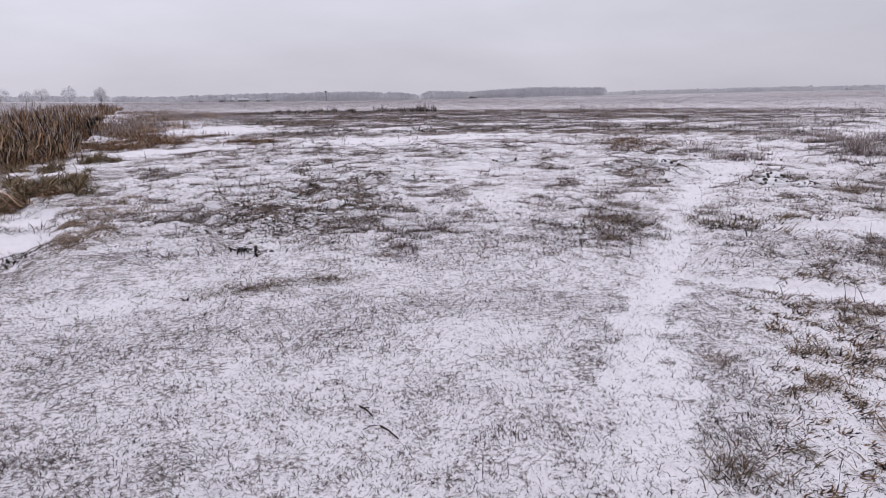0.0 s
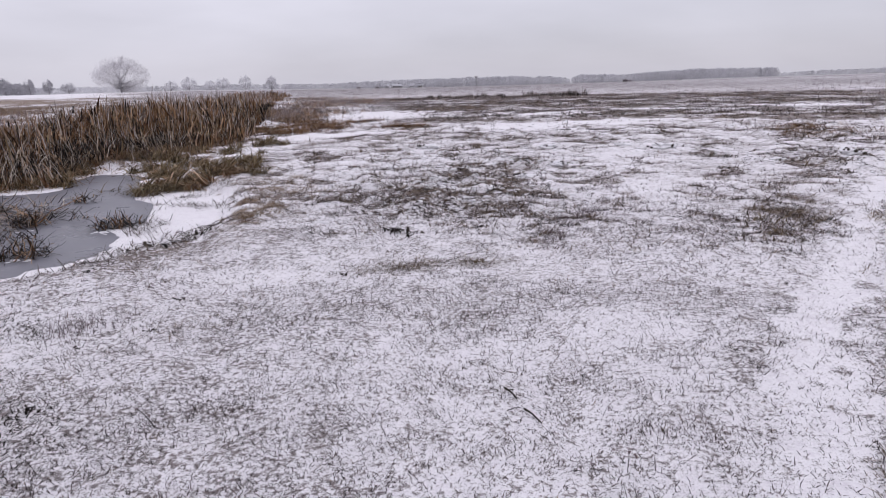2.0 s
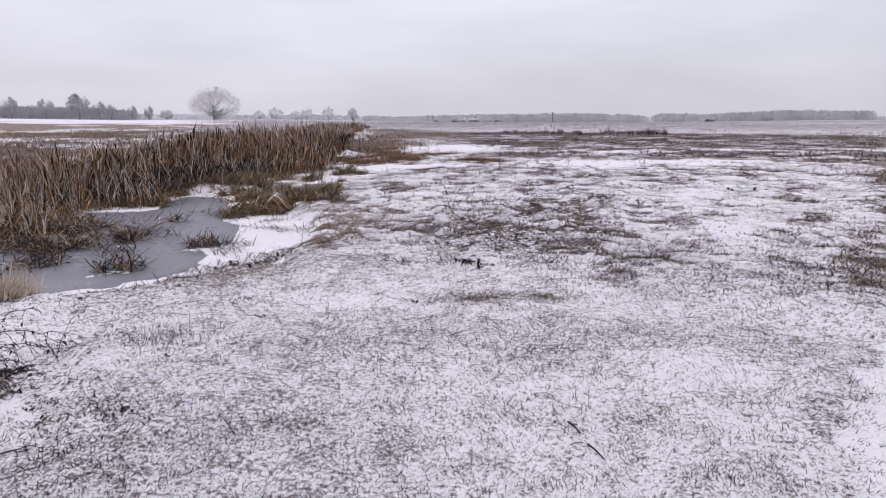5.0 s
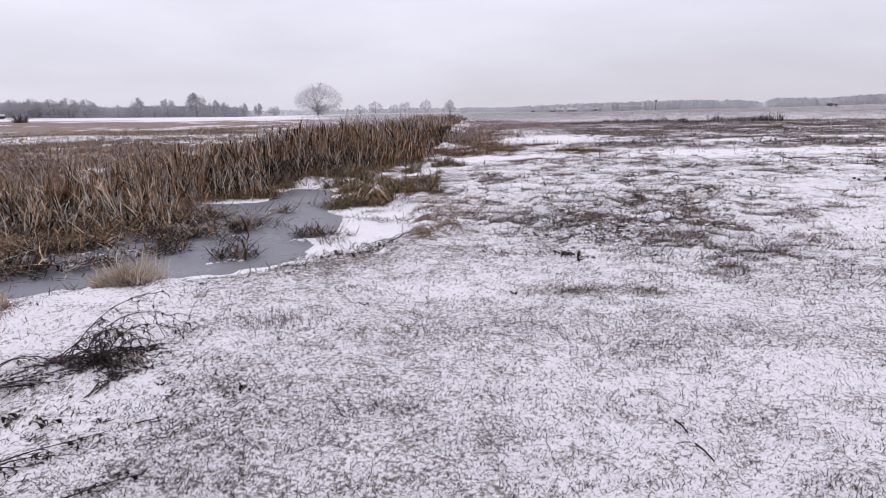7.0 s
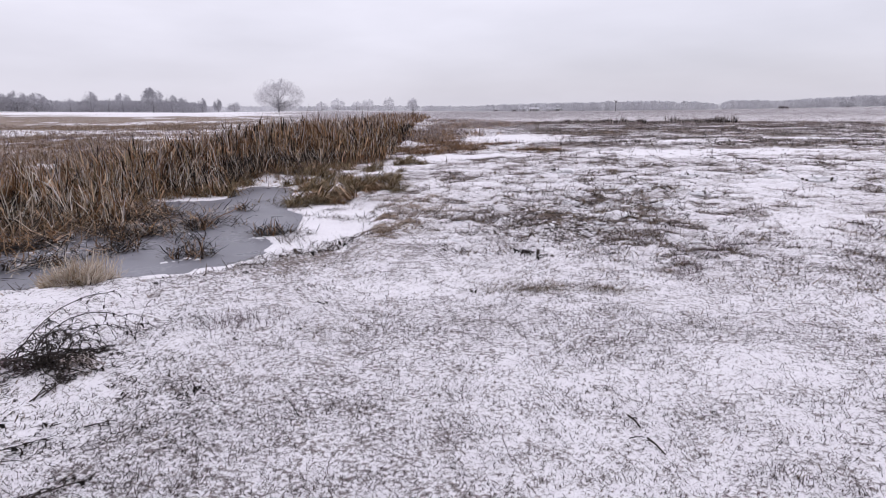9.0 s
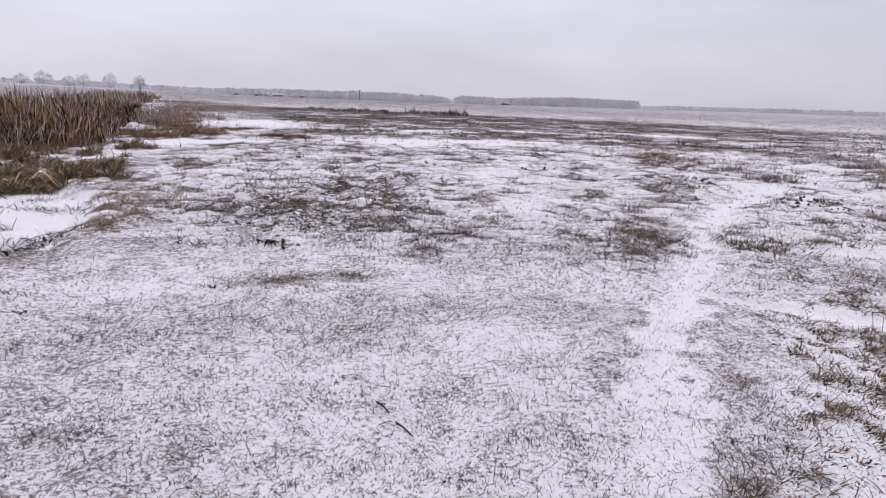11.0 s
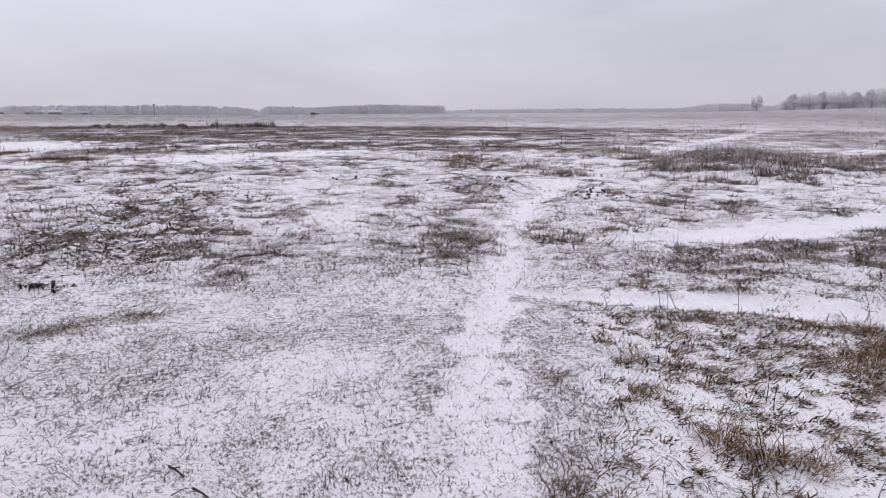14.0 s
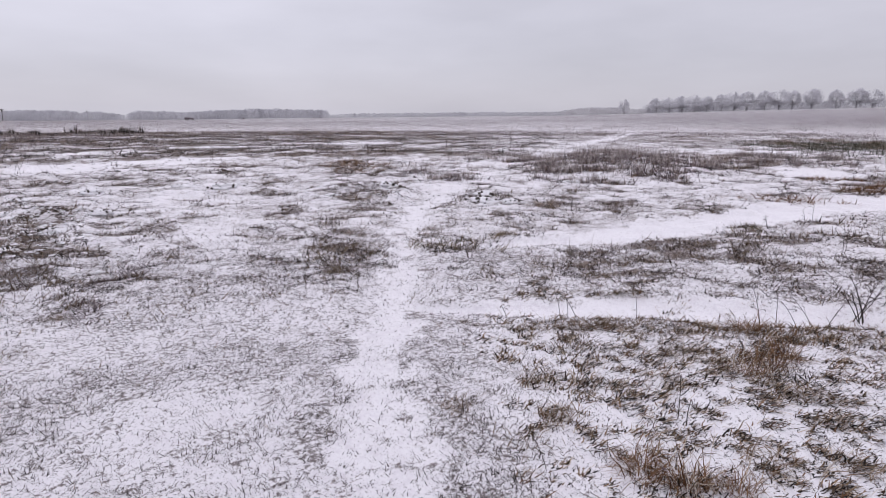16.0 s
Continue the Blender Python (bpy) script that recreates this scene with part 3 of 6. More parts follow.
short_grass("short_grass", 6000, 0.3, 1.7, 3, (0.015, 0.04), (0.004, 0.006), 0.02, GRASS, "short dark frosted grass poking through thin snow", segments=1, share=2.3)
short_grass("rough_grass", 60000, 4.5, 26.0, 4, (0.03, 0.08), (0.008, 0.016), 0.05, HEATH, "rough frosted weeds and grass in snow", share=2.4, least=2.0, segments=1)
short_grass("rough_grass", 60000, 4.5, 26.0, 4, (0.02, 0.06), (0.009, 0.018), 0.045, WEED, "rough dark matted weeds and grass in snow", share=2.4, least=2.0, segments=1)
short_grass("rough_grass", 60000, 4.5, 26.0, 4, (0.03, 0.08), (0.008, 0.015), 0.04, OLIVE, "rough olive-brown matted grass in snow", share=2.4, least=2.0, segments=1)
short_grass("rough_grass", 26000, 4.5, 26.0, 4, (0.03, 0.08), (0.007, 0.013), 0.04, STRAW, "rough bleached matted grass in snow", share=2.4, least=1.8, segments=1)
short_grass("meadow_grass", 72000, 20.0, 64.0, 3, (0.05, 0.13), (0.018, 0.036), 0.14, HEATH, "frosted heathy meadow grass among snow patches", segments=1)
short_grass("meadow_grass", 50000, 18.0, 64.0, 3, (0.06, 0.16), (0.014, 0.03), 0.16, REED_GREY, "frosted heathy meadow grass among snow patches", segments=1)
short_grass("meadow_grass", 50000, 18.0, 64.0, 2, (0.04, 0.10), (0.02, 0.04), 0.14, WEED, "frosted heathy meadow grass among snow patches", segments=1)
short_grass("straw_grass", 150000, 12.0, 75.0, 3, (0.10, 0.26), (0.016, 0.036), 0.10, STRAW, "bleached straw grass in snowy meadow", straw=True, segments=1)


def mid_tufts(name, count, r0, r1, material, label, blades, length, lean, width, radius, floor=0.7, sector=(-16.0, 68.0)):
    """Low matted tufts where the grass is thick, closer together near by than far off."""
    r, a = r0 * (r1 / r0) ** RNG.random(count), np.radians(RNG.uniform(sector[0], sector[1], count))
    x, y = r * np.sin(a), r * np.cos(a)
    grass, _, _ = fields(x, y)
    keep = (RNG.random(count) < np.clip((grass - floor) / 2.0, 0, 1)) & (inside(x, y, BASIN) < -0.1) & (inside(x, y, REED_BED) < 0.2)
    x, y, r = x[keep], y[keep], r[keep]
    size = np.clip(RNG.lognormal(0, 0.35, len(x)), 0.5, 2.2)
    x, y, r, size = (np.repeat(v, blades) for v in (x, y, r, size))
    n = len(x)
    x, y = x + RNG.normal(0, radius, n) * size, y + RNG.normal(0, radius, n) * size
    me = strips(name, scatter(x, y) - [0, 0, 0.006], RNG.uniform(0, 6.3, n), RNG.uniform(lean[0], lean[1], n), size * RNG.uniform(length[0], length[1], n),
                RNG.uniform(width[0], width[1], n) * np.clip(r / 10, 0.6, 2.2), RNG.uniform(-0.2, 1.0, n), material, 1)
    tagged(new(name, me), label, "grass", kind="stuff")


mid_tufts("matted_tufts", 7000, 6.5, 60.0, WEED, "dark matted weed tufts between snow patches", 15, (0.03, 0.08), (0.4, 1.4), (0.012, 0.024), 0.055, 1.0)
# Near-black clots: dark leaves, with the tufts' self-shadow put into the colour.
mid_tufts("matted_tufts", 6500, 6.5, 60.0, LEAF_AND_SHADE, "near-black leaf clots and tuft shade between snow patches", 12, (0.02, 0.06), (0.7, 1.5), (0.014, 0.028), 0.045, 0.9)
mid_tufts("matted_tufts", 3600, 6.0, 30.0, OLIVE, "olive matted grass tufts between snow patches", 14, (0.04, 0.10), (0.4, 1.4), (0.010, 0.018), 0.06, 0.9)
mid_tufts("matted_tufts", 4200, 8.0, 44.0, REED_GREY, "frosted grass tufts between snow patches", 9, (0.05, 0.14), (0.1, 1.2), (0.005, 0.010), 0.07, 0.6)
mid_tufts("field_tufts", 5000, 15.0, 90.0, STRAW, "bleached straw tufts on the snowy field", 12, (0.10, 0.30), (0.2, 1.4), (0.014, 0.028), 0.14, 0.1, (-60.0, -27.0))
mid_tufts("field_tufts", 3000, 15.0, 90.0, RUST, "rusty straw tufts on the snowy field", 12, (0.08, 0.26), (0.4, 1.4), (0.014, 0.026), 0.14, 0.2, (-60.0, -30.0))
mid_tufts("field_tufts", 3600, 15.0, 90.0, HEATH, "grey-brown frosted tufts on the snowy field", 12, (0.08, 0.28), (0.2, 1.4), (0.014, 0.026), 0.12, 0.1, (-60.0, -27.0))

mid_tufts("dark_heath", 4200, 27.0, 62.0, LEAF_AND_SHADE, "blackened heath in the snowy meadow", 10, (0.06, 0.16), (0.5, 1.45), (0.013, 0.026), 0.22, 0.7, (-12.0, 44.0))
mid_tufts("dark_heath", 3200, 27.0, 62.0, WEED, "dark brown heath in the snowy meadow", 10, (0.08, 0.2), (0.3, 1.4), (0.012, 0.022), 0.22, 0.7, (-12.0, 44.0))
mid_tufts("far_field_tufts", 8000, 52.0, 230.0, HEATH, "frosted grass tufts on the far field", 8, (0.08, 0.20), (0.3, 1.4), (0.018, 0.036), 0.5, 0.0)
mid_tufts("far_field_tufts", 5000, 52.0, 200.0, REED_GREY, "pale frosted grass tufts on the far field", 8, (0.08, 0.22), (0.2, 1.3), (0.014, 0.028), 0.5, 0.0)


def snow_lumps(rows, size, level=None):
    """Rounded caps of snow on clods and low tussocks, in a scatter round each row's (x, y, across, away, count)."""
    spots = []
    for cx, cy, across, away, count in rows:
        d = math.hypot(cx, cy)
        t, r = RNG.normal(0, 0.5, count) * across, RNG.normal(0, 0.5, count) * away
        spots.append(np.stack([cx + (r * cx + t * cy) / d, cy + (r * cy - t * cx) / d], 1))
    spots = np.concatenate(spots)
    n, sides = len(spots), 7
    a = np.arange(sides) * 2 * math.pi / sides
    ring = np.stack([np.cos(a), np.sin(a), 0 * a], 1)
    form = np.concatenate([ring + [0, 0, -0.15], ring * [0.72, 0.72, 0] + [0, 0, 0.24], [[0, 0, 0.32]]])
    verts = form[None] * RNG.uniform(0.5, 1.35, (n, 2 * sides + 1, 3)) * (RNG.uniform(size[0], size[1], n)[:, None, None] * [1, 1, 0.62]) * RNG.uniform(0.7, 1.5, (n, 1, 3))
    foot = scatter(spots[:, 0], spots[:, 1])
    if level is not None:
        foot[:, 2] = level
    verts = verts + foot[:, None]
    k = np.arange(sides)
    j = (k + 1) % sides
    quads, tips = np.stack([k, j, sides + j, sides + k], 1), np.stack([sides + k, sides + j, 0 * k + 2 * sides], 1)
    one = np.concatenate([quads.ravel(), tips.ravel()])
    totals = np.tile(np.repeat([4, 3], sides), n)
    me = raw_mesh("snow_lumps", verts.reshape(-1, 3), (np.arange(n)[:, None] * (2 * sides + 1) + one[None]).ravel(), np.concatenate([[0], np.cumsum(totals)[:-1]]), totals, SNOW)
    me.polygons.foreach_set("use_smooth", np.ones(len(me.polygons), bool))
    tagged(new("snow_lumps", me), "rounded lumps of snow on clods and low tussocks", "snow", kind="stuff")


snow_lumps([(-0.5, 9.9, 1.8, 2.6, 620), (0.9, 12.4, 0.8, 1.4, 160), (6.4, 12.5, 1.2, 1.5, 200), (-1.3, 14.5, 1.8, 2.4, 200), (8.0, 10.2, 0.6, 0.7, 60), (4.0, 15.2, 1.4, 1.6, 120), (16.0, 13.6, 2.8, 3.6, 150), (9.0, 18.5, 2.0, 3.0, 120)], (0.02, 0.055))
snow_lumps([(-7.2, 6.2, 0.8, 0.8, 50), (-6.5, 7.6, 0.7, 0.7, 30), (-7.6, 8.4, 0.5, 0.6, 30), (-4.9, 6.3, 0.25, 0.15, 14), (-4.6, 7.7, 0.3, 0.15, 16)], (0.015, 0.055), -0.13)


# ---- long lying grass on the near right ----
def lying_grass():
    """Limp tufts, each combed flat one way from a dark root whose near-black blades paint in its shadow, with bare snow
    between.
    """
    x, y = polar(5400, 1.4, 6.6, 30, 96)
    right = smooth(-0.15, 0.5, x - 0.62 * y - 0.55) * smooth(96, 72, np.degrees(np.arctan2(x, y))) * (1 - 0.97 * smooth(0.0, 0.3, along(x, y, SNOW_NEAR)))
    keep = RNG.random(len(x)) < right * (0.10 + 0.62 * smooth(0.47, 0.56, fbm(x, y, 6.0, 101, 3)) + 0.16 * smooth(0.9, 1.6, x - 0.62 * y - 0.55))
    x, y = x[keep], y[keep]
    way = np.radians(-28) + 2.4 * (fbm(x, y, 0.5, 107, 2) - 0.5) + RNG.normal(0, 0.35, len(x))
    size = RNG.uniform(0.3, 1.05, len(x))
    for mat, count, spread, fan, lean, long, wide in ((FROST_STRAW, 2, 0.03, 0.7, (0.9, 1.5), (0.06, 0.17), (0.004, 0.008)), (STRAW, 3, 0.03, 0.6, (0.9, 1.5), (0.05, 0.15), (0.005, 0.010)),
                                                      (OLIVE, 2, 0.025, 0.6, (0.95, 1.5), (0.05, 0.14), (0.006, 0.012)), (LEAF_AND_SHADE, 8, 0.028, 1.0, (0.9, 1.5), (0.02, 0.08), (0.007, 0.014)),
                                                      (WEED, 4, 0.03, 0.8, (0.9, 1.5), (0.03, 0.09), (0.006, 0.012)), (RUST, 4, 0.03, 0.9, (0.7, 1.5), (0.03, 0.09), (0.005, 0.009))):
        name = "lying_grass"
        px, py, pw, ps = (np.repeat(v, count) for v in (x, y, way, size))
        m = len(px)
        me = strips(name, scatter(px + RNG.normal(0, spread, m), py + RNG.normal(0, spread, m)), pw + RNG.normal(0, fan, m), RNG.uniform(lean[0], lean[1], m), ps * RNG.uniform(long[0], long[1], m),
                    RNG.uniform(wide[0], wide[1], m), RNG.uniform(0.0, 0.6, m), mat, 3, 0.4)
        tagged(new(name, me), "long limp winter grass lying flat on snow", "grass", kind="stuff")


lying_grass()


def weed_litter():
    x, y = polar(3000, 2.0, 5.6, -60, -36)
    keep = RNG.random(len(x)) < smooth(-1.7, -2.6, x) * smooth(0.36, 0.62, fbm(x, y, 2.2, 151, 3)) * smooth(0.25, -0.1, inside(x, y, BASIN))
    x, y = np.repeat(x[keep], 3), np.repeat(y[keep], 3)
    x, y = x + RNG.normal(0, 0.03, len(x)), y + RNG.normal(0, 0.03, len(x))
    n = len(x)
    me = strips("weed_litter", scatter(x, y) + [0, 0, 0.004], np.radians(62) + RNG.normal(0, 1.0, n), RNG.uniform(1.1, 1.6, n), RNG.uniform(0.015, 0.06, n), RNG.uniform(0.004, 0.009, n), RNG.uniform(-0.3, 0.5, n), LEAF_AND_SHADE, 2, 0.4)
    tagged(new("weed_litter", me), "dark broken weed stems and leaves strewn on snow", "litter", kind="stuff")


weed_litter()


# ---- tussocks ----
def tussock_mesh(name, blades, radius, length, lean, droop, width, material, comb=0.0, segments=3, wander=0.25):
    a, r = RNG.uniform(0, 2 * math.pi, blades), radius * np.sqrt(RNG.random(blades))
    base = np.stack([r * np.cos(a), r * np.sin(a), np.full(blades, -0.01)], 1)
    out = (a if not comb else 0.0) + RNG.normal(0, 1.0, blades) + RNG.normal(0, 0.5)
    if comb:
        base[:, :2] *= (1.6, 1.1)
    return strips(name, base, out, RNG.uniform(lean[0], lean[1], blades), RNG.uniform(length[0], length[1], blades), RNG.uniform(width[0], width[1], blades),
                  RNG.uniform(droop[0], droop[1], blades), material, segments, wander)


def tussocks(rows, per, material, label, blades=70, length=(0.06, 0.2), lean=(0.2, 1.2), droop=(0.3, 1.3), width=(0.003, 0.007), grow=1.0, name="grass_tussock", comb=0.0):
    forms = [tussock_mesh(name, blades, 0.10, length, lean, droop, width, material, comb) for _ in range(3)]
    for cx, cy, across, away in rows:
        d = math.hypot(cx, cy)
        ux, uy = cx / d, cy / d
        for k in range(per):
            t, r = (random.gauss(0, 0.45) * across, random.gauss(0, 0.45) * away) if per > 1 else (0, 0)
            x, y = cx + r * ux + t * uy, cy + r * uy - t * ux
            size = random.uniform(0.7, 1.25) * grow
            ob = new(name, forms[k % 3])
            ob.matrix_world = pose(x, y, float(height(np.array([x]), np.array([y]))[0]), 0, 0, random.uniform(0, 360)) @ Matrix.Diagonal((size, size, size * random.uniform(0.8, 1.2), 1))
            tagged(ob, label, "grass tussock", "grass tussocks in the meadow")


def far_tufts(name, rows, material, label, blades, length, lean, width, radius=0.12):
    """Tufts too far off to tell apart, round each row's (x, y, across, away, count), joined."""
    spots = []
    for cx, cy, across, away, count in rows:
        d = math.hypot(cx, cy)
        t, r = RNG.normal(0, 0.5, count) * across, RNG.normal(0, 0.5, count) * away
        spots.append(np.stack([cx + (r * cx + t * cy) / d, cy + (r * cy - t * cx) / d], 1))
    spots = np.repeat(np.concatenate(spots), blades, 0)
    n = len(spots)
    spots = spots + RNG.normal(0, radius, (n, 2))
    me = strips(name, scatter(spots[:, 0], spots[:, 1]) - [0, 0, 0.01], RNG.uniform(0, 6.3, n), RNG.uniform(lean[0], lean[1], n), RNG.uniform(length[0], length[1], n), RNG.uniform(width[0], width[1], n), RNG.uniform(0, 0.9, n), material, 2)
    tagged(new(name, me), label, "grass", kind="stuff")


tussocks([(-0.62, 5.40, 0.35, 0.12), (-0.1, 5.6, 0.4, 0.1), (3.75, 7.7, 0.45, 0.4), (3.1, 6.4, 0.25, 0.6), (4.75, 7.2, 0.4, 0.5), (-0.07, 10.1, 0.5, 0.8)], 9, SEDGE,
         "olive-brown frosted grass tussock in thin snow", 40, (0.04, 0.12), (0.7, 1.45), (0.0, 0.8), grow=0.8)
tussocks([(6.4, 12.5, 0.9, 1.1), (3.98, 10.5, 0.25, 0.3), (3.16, 9.0, 0.35, 0.35), (0.9, 12.4, 0.45, 1.0), (-1.3, 11.0, 0.5, 0.8), (-0.9, 9.0, 0.9, 0.6), (1.85, 9.3, 0.3, 0.3), (1.3, 7.6, 0.25, 0.3),
          (0.73, 6.5, 0.22, 0.4), (8.5, 9.0, 0.3, 0.4)], 5, HEATH, "dark matted frosted weed tussock in snow", 50, (0.05, 0.14), (0.5, 1.45), (0.0, 0.9), (0.004, 0.010))
tussocks([(3.85, 3.95, 0.3, 0.15), (2.97, 3.39, 0.18, 0.12), (3.66, 3.66, 0.2, 0.15), (4.98, 4.25, 0.3, 0.15), (1.78, 2.36, 0.15, 0.12), (3.04, 3.34, 0.2, 0.14), (4.1, 3.16, 0.16, 0.16)], 4, OLIVE,
         "long limp olive-brown grass tussock on snow", 40, (0.06, 0.18), (0.7, 1.4), (0.2, 1.0), (0.003, 0.007), grow=0.9, comb=1)
far_tufts("path_tufts", [(1.72, 2.2, 0.16, 0.12, 12), (2.05, 2.25, 0.2, 0.15, 10), (2.35, 1.85, 0.2, 0.15, 12), (2.4, 2.75, 0.2, 0.15, 10)], LEAF_AND_SHADE, "dark limp grass beside the path", 12, (0.03, 0.09), (0.7, 1.5), (0.004, 0.009), 0.05)
far_tufts("path_tufts", [(1.72, 2.2, 0.16, 0.12, 12), (2.05, 2.25, 0.2, 0.15, 12), (2.35, 1.85, 0.25, 0.2, 18), (2.4, 2.75, 0.2, 0.15, 12)], OLIVE, "olive limp grass beside the path", 12, (0.05, 0.13), (0.6, 1.5), (0.004, 0.008), 0.06)
tussocks([(3.66, 2.91, 0.22, 0.15), (4.13, 2.87, 0.15, 0.15), (4.16, 2.28, 0.18, 0.16), (2.32, 3.33, 0.09, 0.12), (2.71, 2.87, 0.08, 0.1), (3.27, 2.02, 0.1, 0.1), (3.52, 1.71, 0.1, 0.1), (5.4, 4.9, 0.9, 0.6),
          (6.9, 4.9, 0.6, 0.5), (6.6, 5.8, 0.6, 0.3), (9.28, 5.6, 0.3, 0.3), (5.75, 7.03, 0.12, 0.15)], 4, STRAW, "bleached brown grass tussock on snow", 40, (0.06, 0.17), (0.5, 1.4), (0.3, 1.1), (0.003, 0.007), grow=0.85, comb=1)
tussocks([(2.76, 2.12, 0.14, 0.16), (2.92, 1.98, 0.12, 0.14), (2.66, 2.28, 0.1, 0.1), (4.27, 2.62, 0.22, 0.2), (4.6, 2.75, 0.15, 0.2), (5.0, 3.1, 0.2, 0.1)], 4, RUST,
         "rusty brown bramble-like grass tussock", 60, (0.1, 0.26), (0.1, 1.2), (0.6, 1.9), (0.003, 0.007), grow=0.85)
# Dark blades put the brambles' shaded underside into colour.
far_tufts("bramble_mat", [(2.76, 2.12, 0.16, 0.14, 14), (4.27, 2.62, 0.26, 0.2, 22), (4.6, 2.75, 0.2, 0.2, 14)], LEAF_AND_SHADE, "near-black blades standing in for shade under rusty brambles", 16, (0.03, 0.10), (0.5, 1.5), (0.006, 0.013), 0.06)
far_tufts("bramble_mat", [(2.76, 2.12, 0.16, 0.14, 8), (4.27, 2.62, 0.26, 0.2, 12)], FROST_STRAW, "bleached arching stems over rusty brambles", 5, (0.12, 0.32), (0.2, 1.3), (0.003, 0.006), 0.06)
tussocks([(-2.85, 8.4, 0.3, 0.9), (-2.75, 9.6, 0.4, 0.8), (-2.8, 7.5, 0.2, 0.5), (-3.2, 10.6, 0.4, 0.6)], 9, STRAW, "bleached brown grass tussock on the pond bank", 50, (0.05, 0.14), (0.4, 1.4), (0.3, 1.4), (0.005, 0.010), grow=0.95)
tussocks([(-3.0, 8.6, 0.35, 0.9), (-2.75, 9.9, 0.5, 0.8), (-2.95, 7.7, 0.2, 0.4), (-3.3, 10.8, 0.5, 0.5)], 4, FROST_STRAW, "hoarfrosted pale grass tussock", 60, (0.05, 0.15), width=(0.003, 0.006), grow=0.9)
tussocks([(-2.02, 3.98, 0.1, 0.08), (-3.2, 2.45, 0.3, 0.2), (-2.6, 3.0, 0.25, 0.15)], 3, WEED, "dark low weed tussock on snow", 40, (0.03, 0.08), (0.5, 1.4), (0.2, 1.0), grow=0.8)


HEATH_CLUMPS = [(random.gauss(16.2, 2.6), random.gauss(14.2, 2.4), random.uniform(0.25, 0.7), random.uniform(0.2, 0.5), random.randint(3, 8)) for _ in range(70)]
HEATH_CLUMPS += [(random.gauss(22.5, 2.6), random.gauss(13.4, 1.4), random.uniform(0.25, 0.6), random.uniform(0.2, 0.5), random.randint(3, 6)) for _ in range(22)]
HEATH_CLUMPS += [(12.9, 13.0, 0.7, 0.4, 16), (13.4, 12.4, 0.8, 0.4, 16), (11.8, 11.2, 0.7, 0.3, 10)]
far_tufts("heath_tufts", HEATH_CLUMPS, HEATH, "purplish frosted heath on a low rise", 22, (0.06, 0.26), (0.1, 1.2), (0.010, 0.022), 0.12)
far_tufts("heath_tufts", HEATH_CLUMPS, REED_GREY, "pale frosted heath stems on a low rise", 9, (0.14, 0.44), (0.0, 0.6), (0.007, 0.014), 0.09)
far_tufts("heath_tufts", HEATH_CLUMPS, LEAF_AND_SHADE, "dark matted heath on a low rise", 24, (0.05, 0.15), (0.5, 1.5), (0.014, 0.030), 0.13)
far_tufts("heath_tufts", HEATH_CLUMPS, RUST, "rusty heath sprigs on a low rise", 8, (0.05, 0.16), (0.3, 1.3), (0.009, 0.018), 0.10)
SEDGE_MATS = [(9.5, 19.0, 1.2, 2.2, 22), (-2.6, 23.4, 0.9, 0.5, 30), (-6.6, 22.0, 1.0, 1.0, 46), (-5.5, 23.6, 1.0, 0.8, 40), (-6.4, 25.5, 1.2, 1.2, 46), (-7.6, 23.6, 0.9, 1.2, 36), (-7.4, 28.0, 1.3, 1.6, 44), (-5.0, 27.0, 1.0, 0.8, 20), (-8.6, 31.5, 1.2, 1.8, 44), (-9.6, 36.0, 1.2, 2.4, 40)]
far_tufts("dead_sedge_mat", SEDGE_MATS, RUST, "brown dead sedge matted in snow", 26, (0.08, 0.28), (0.5, 1.4), (0.012, 0.026), 0.16)
far_tufts("dead_sedge_mat", SEDGE_MATS, LEAF_AND_SHADE, "blackened dead sedge matted in snow", 26, (0.06, 0.2), (0.6, 1.5), (0.014, 0.03), 0.16)
far_tufts("dead_sedge_mat", SEDGE_MATS, REED, "brown leaves of dead sedge matted in snow", 10, (0.10, 0.3), (0.4, 1.4), (0.010, 0.022), 0.16)
far_tufts("rough_tufts", [(-0.5, 9.9, 1.7, 2.6, 120), (6.4, 12.5, 1.1, 1.3, 40), (0.9, 12.4, 0.6, 1.2, 24)], WEED, "dark rough weeds in lumpy snow", 16, (0.03, 0.10), (0.4, 1.5), (0.005, 0.012), 0.06)
far_tufts("rough_tufts", [(-0.5, 9.9, 1.7, 2.6, 90), (6.4, 12.5, 1.1, 1.3, 30), (0.9, 12.4, 0.6, 1.2, 20)], OLIVE, "olive rough grass in lumpy snow", 16, (0.04, 0.12), (0.4, 1.5), (0.005, 0.011), 0.06)

FAR_SEDGE = [(-9.4, 32.0, 1.4, 5.0, 80), (-10.6, 38.0, 2.6, 8.0, 170), (-12.6, 52.0, 3.6, 9.0, 190), (-10.2, 58.0, 3.4, 7.0, 110), (-18.0, 70.0, 5.0, 10.0, 120)]
far_tufts("far_sedge", FAR_SEDGE, REED, "brown dead sedge running out into the snowy meadow", 14, (0.08, 0.26), (0.1, 1.2), (0.018, 0.040), 0.22)
far_tufts("far_sedge", FAR_SEDGE, HEATH, "frosted dead sedge running out into the snowy meadow", 9, (0.08, 0.28), (0.0, 1.1), (0.014, 0.030), 0.25)
far_tufts("far_sedge", FAR_SEDGE, LEAF_AND_SHADE, "blackened dead sedge running out into the snowy meadow", 14, (0.06, 0.24), (0.4, 1.4), (0.02, 0.045), 0.2)
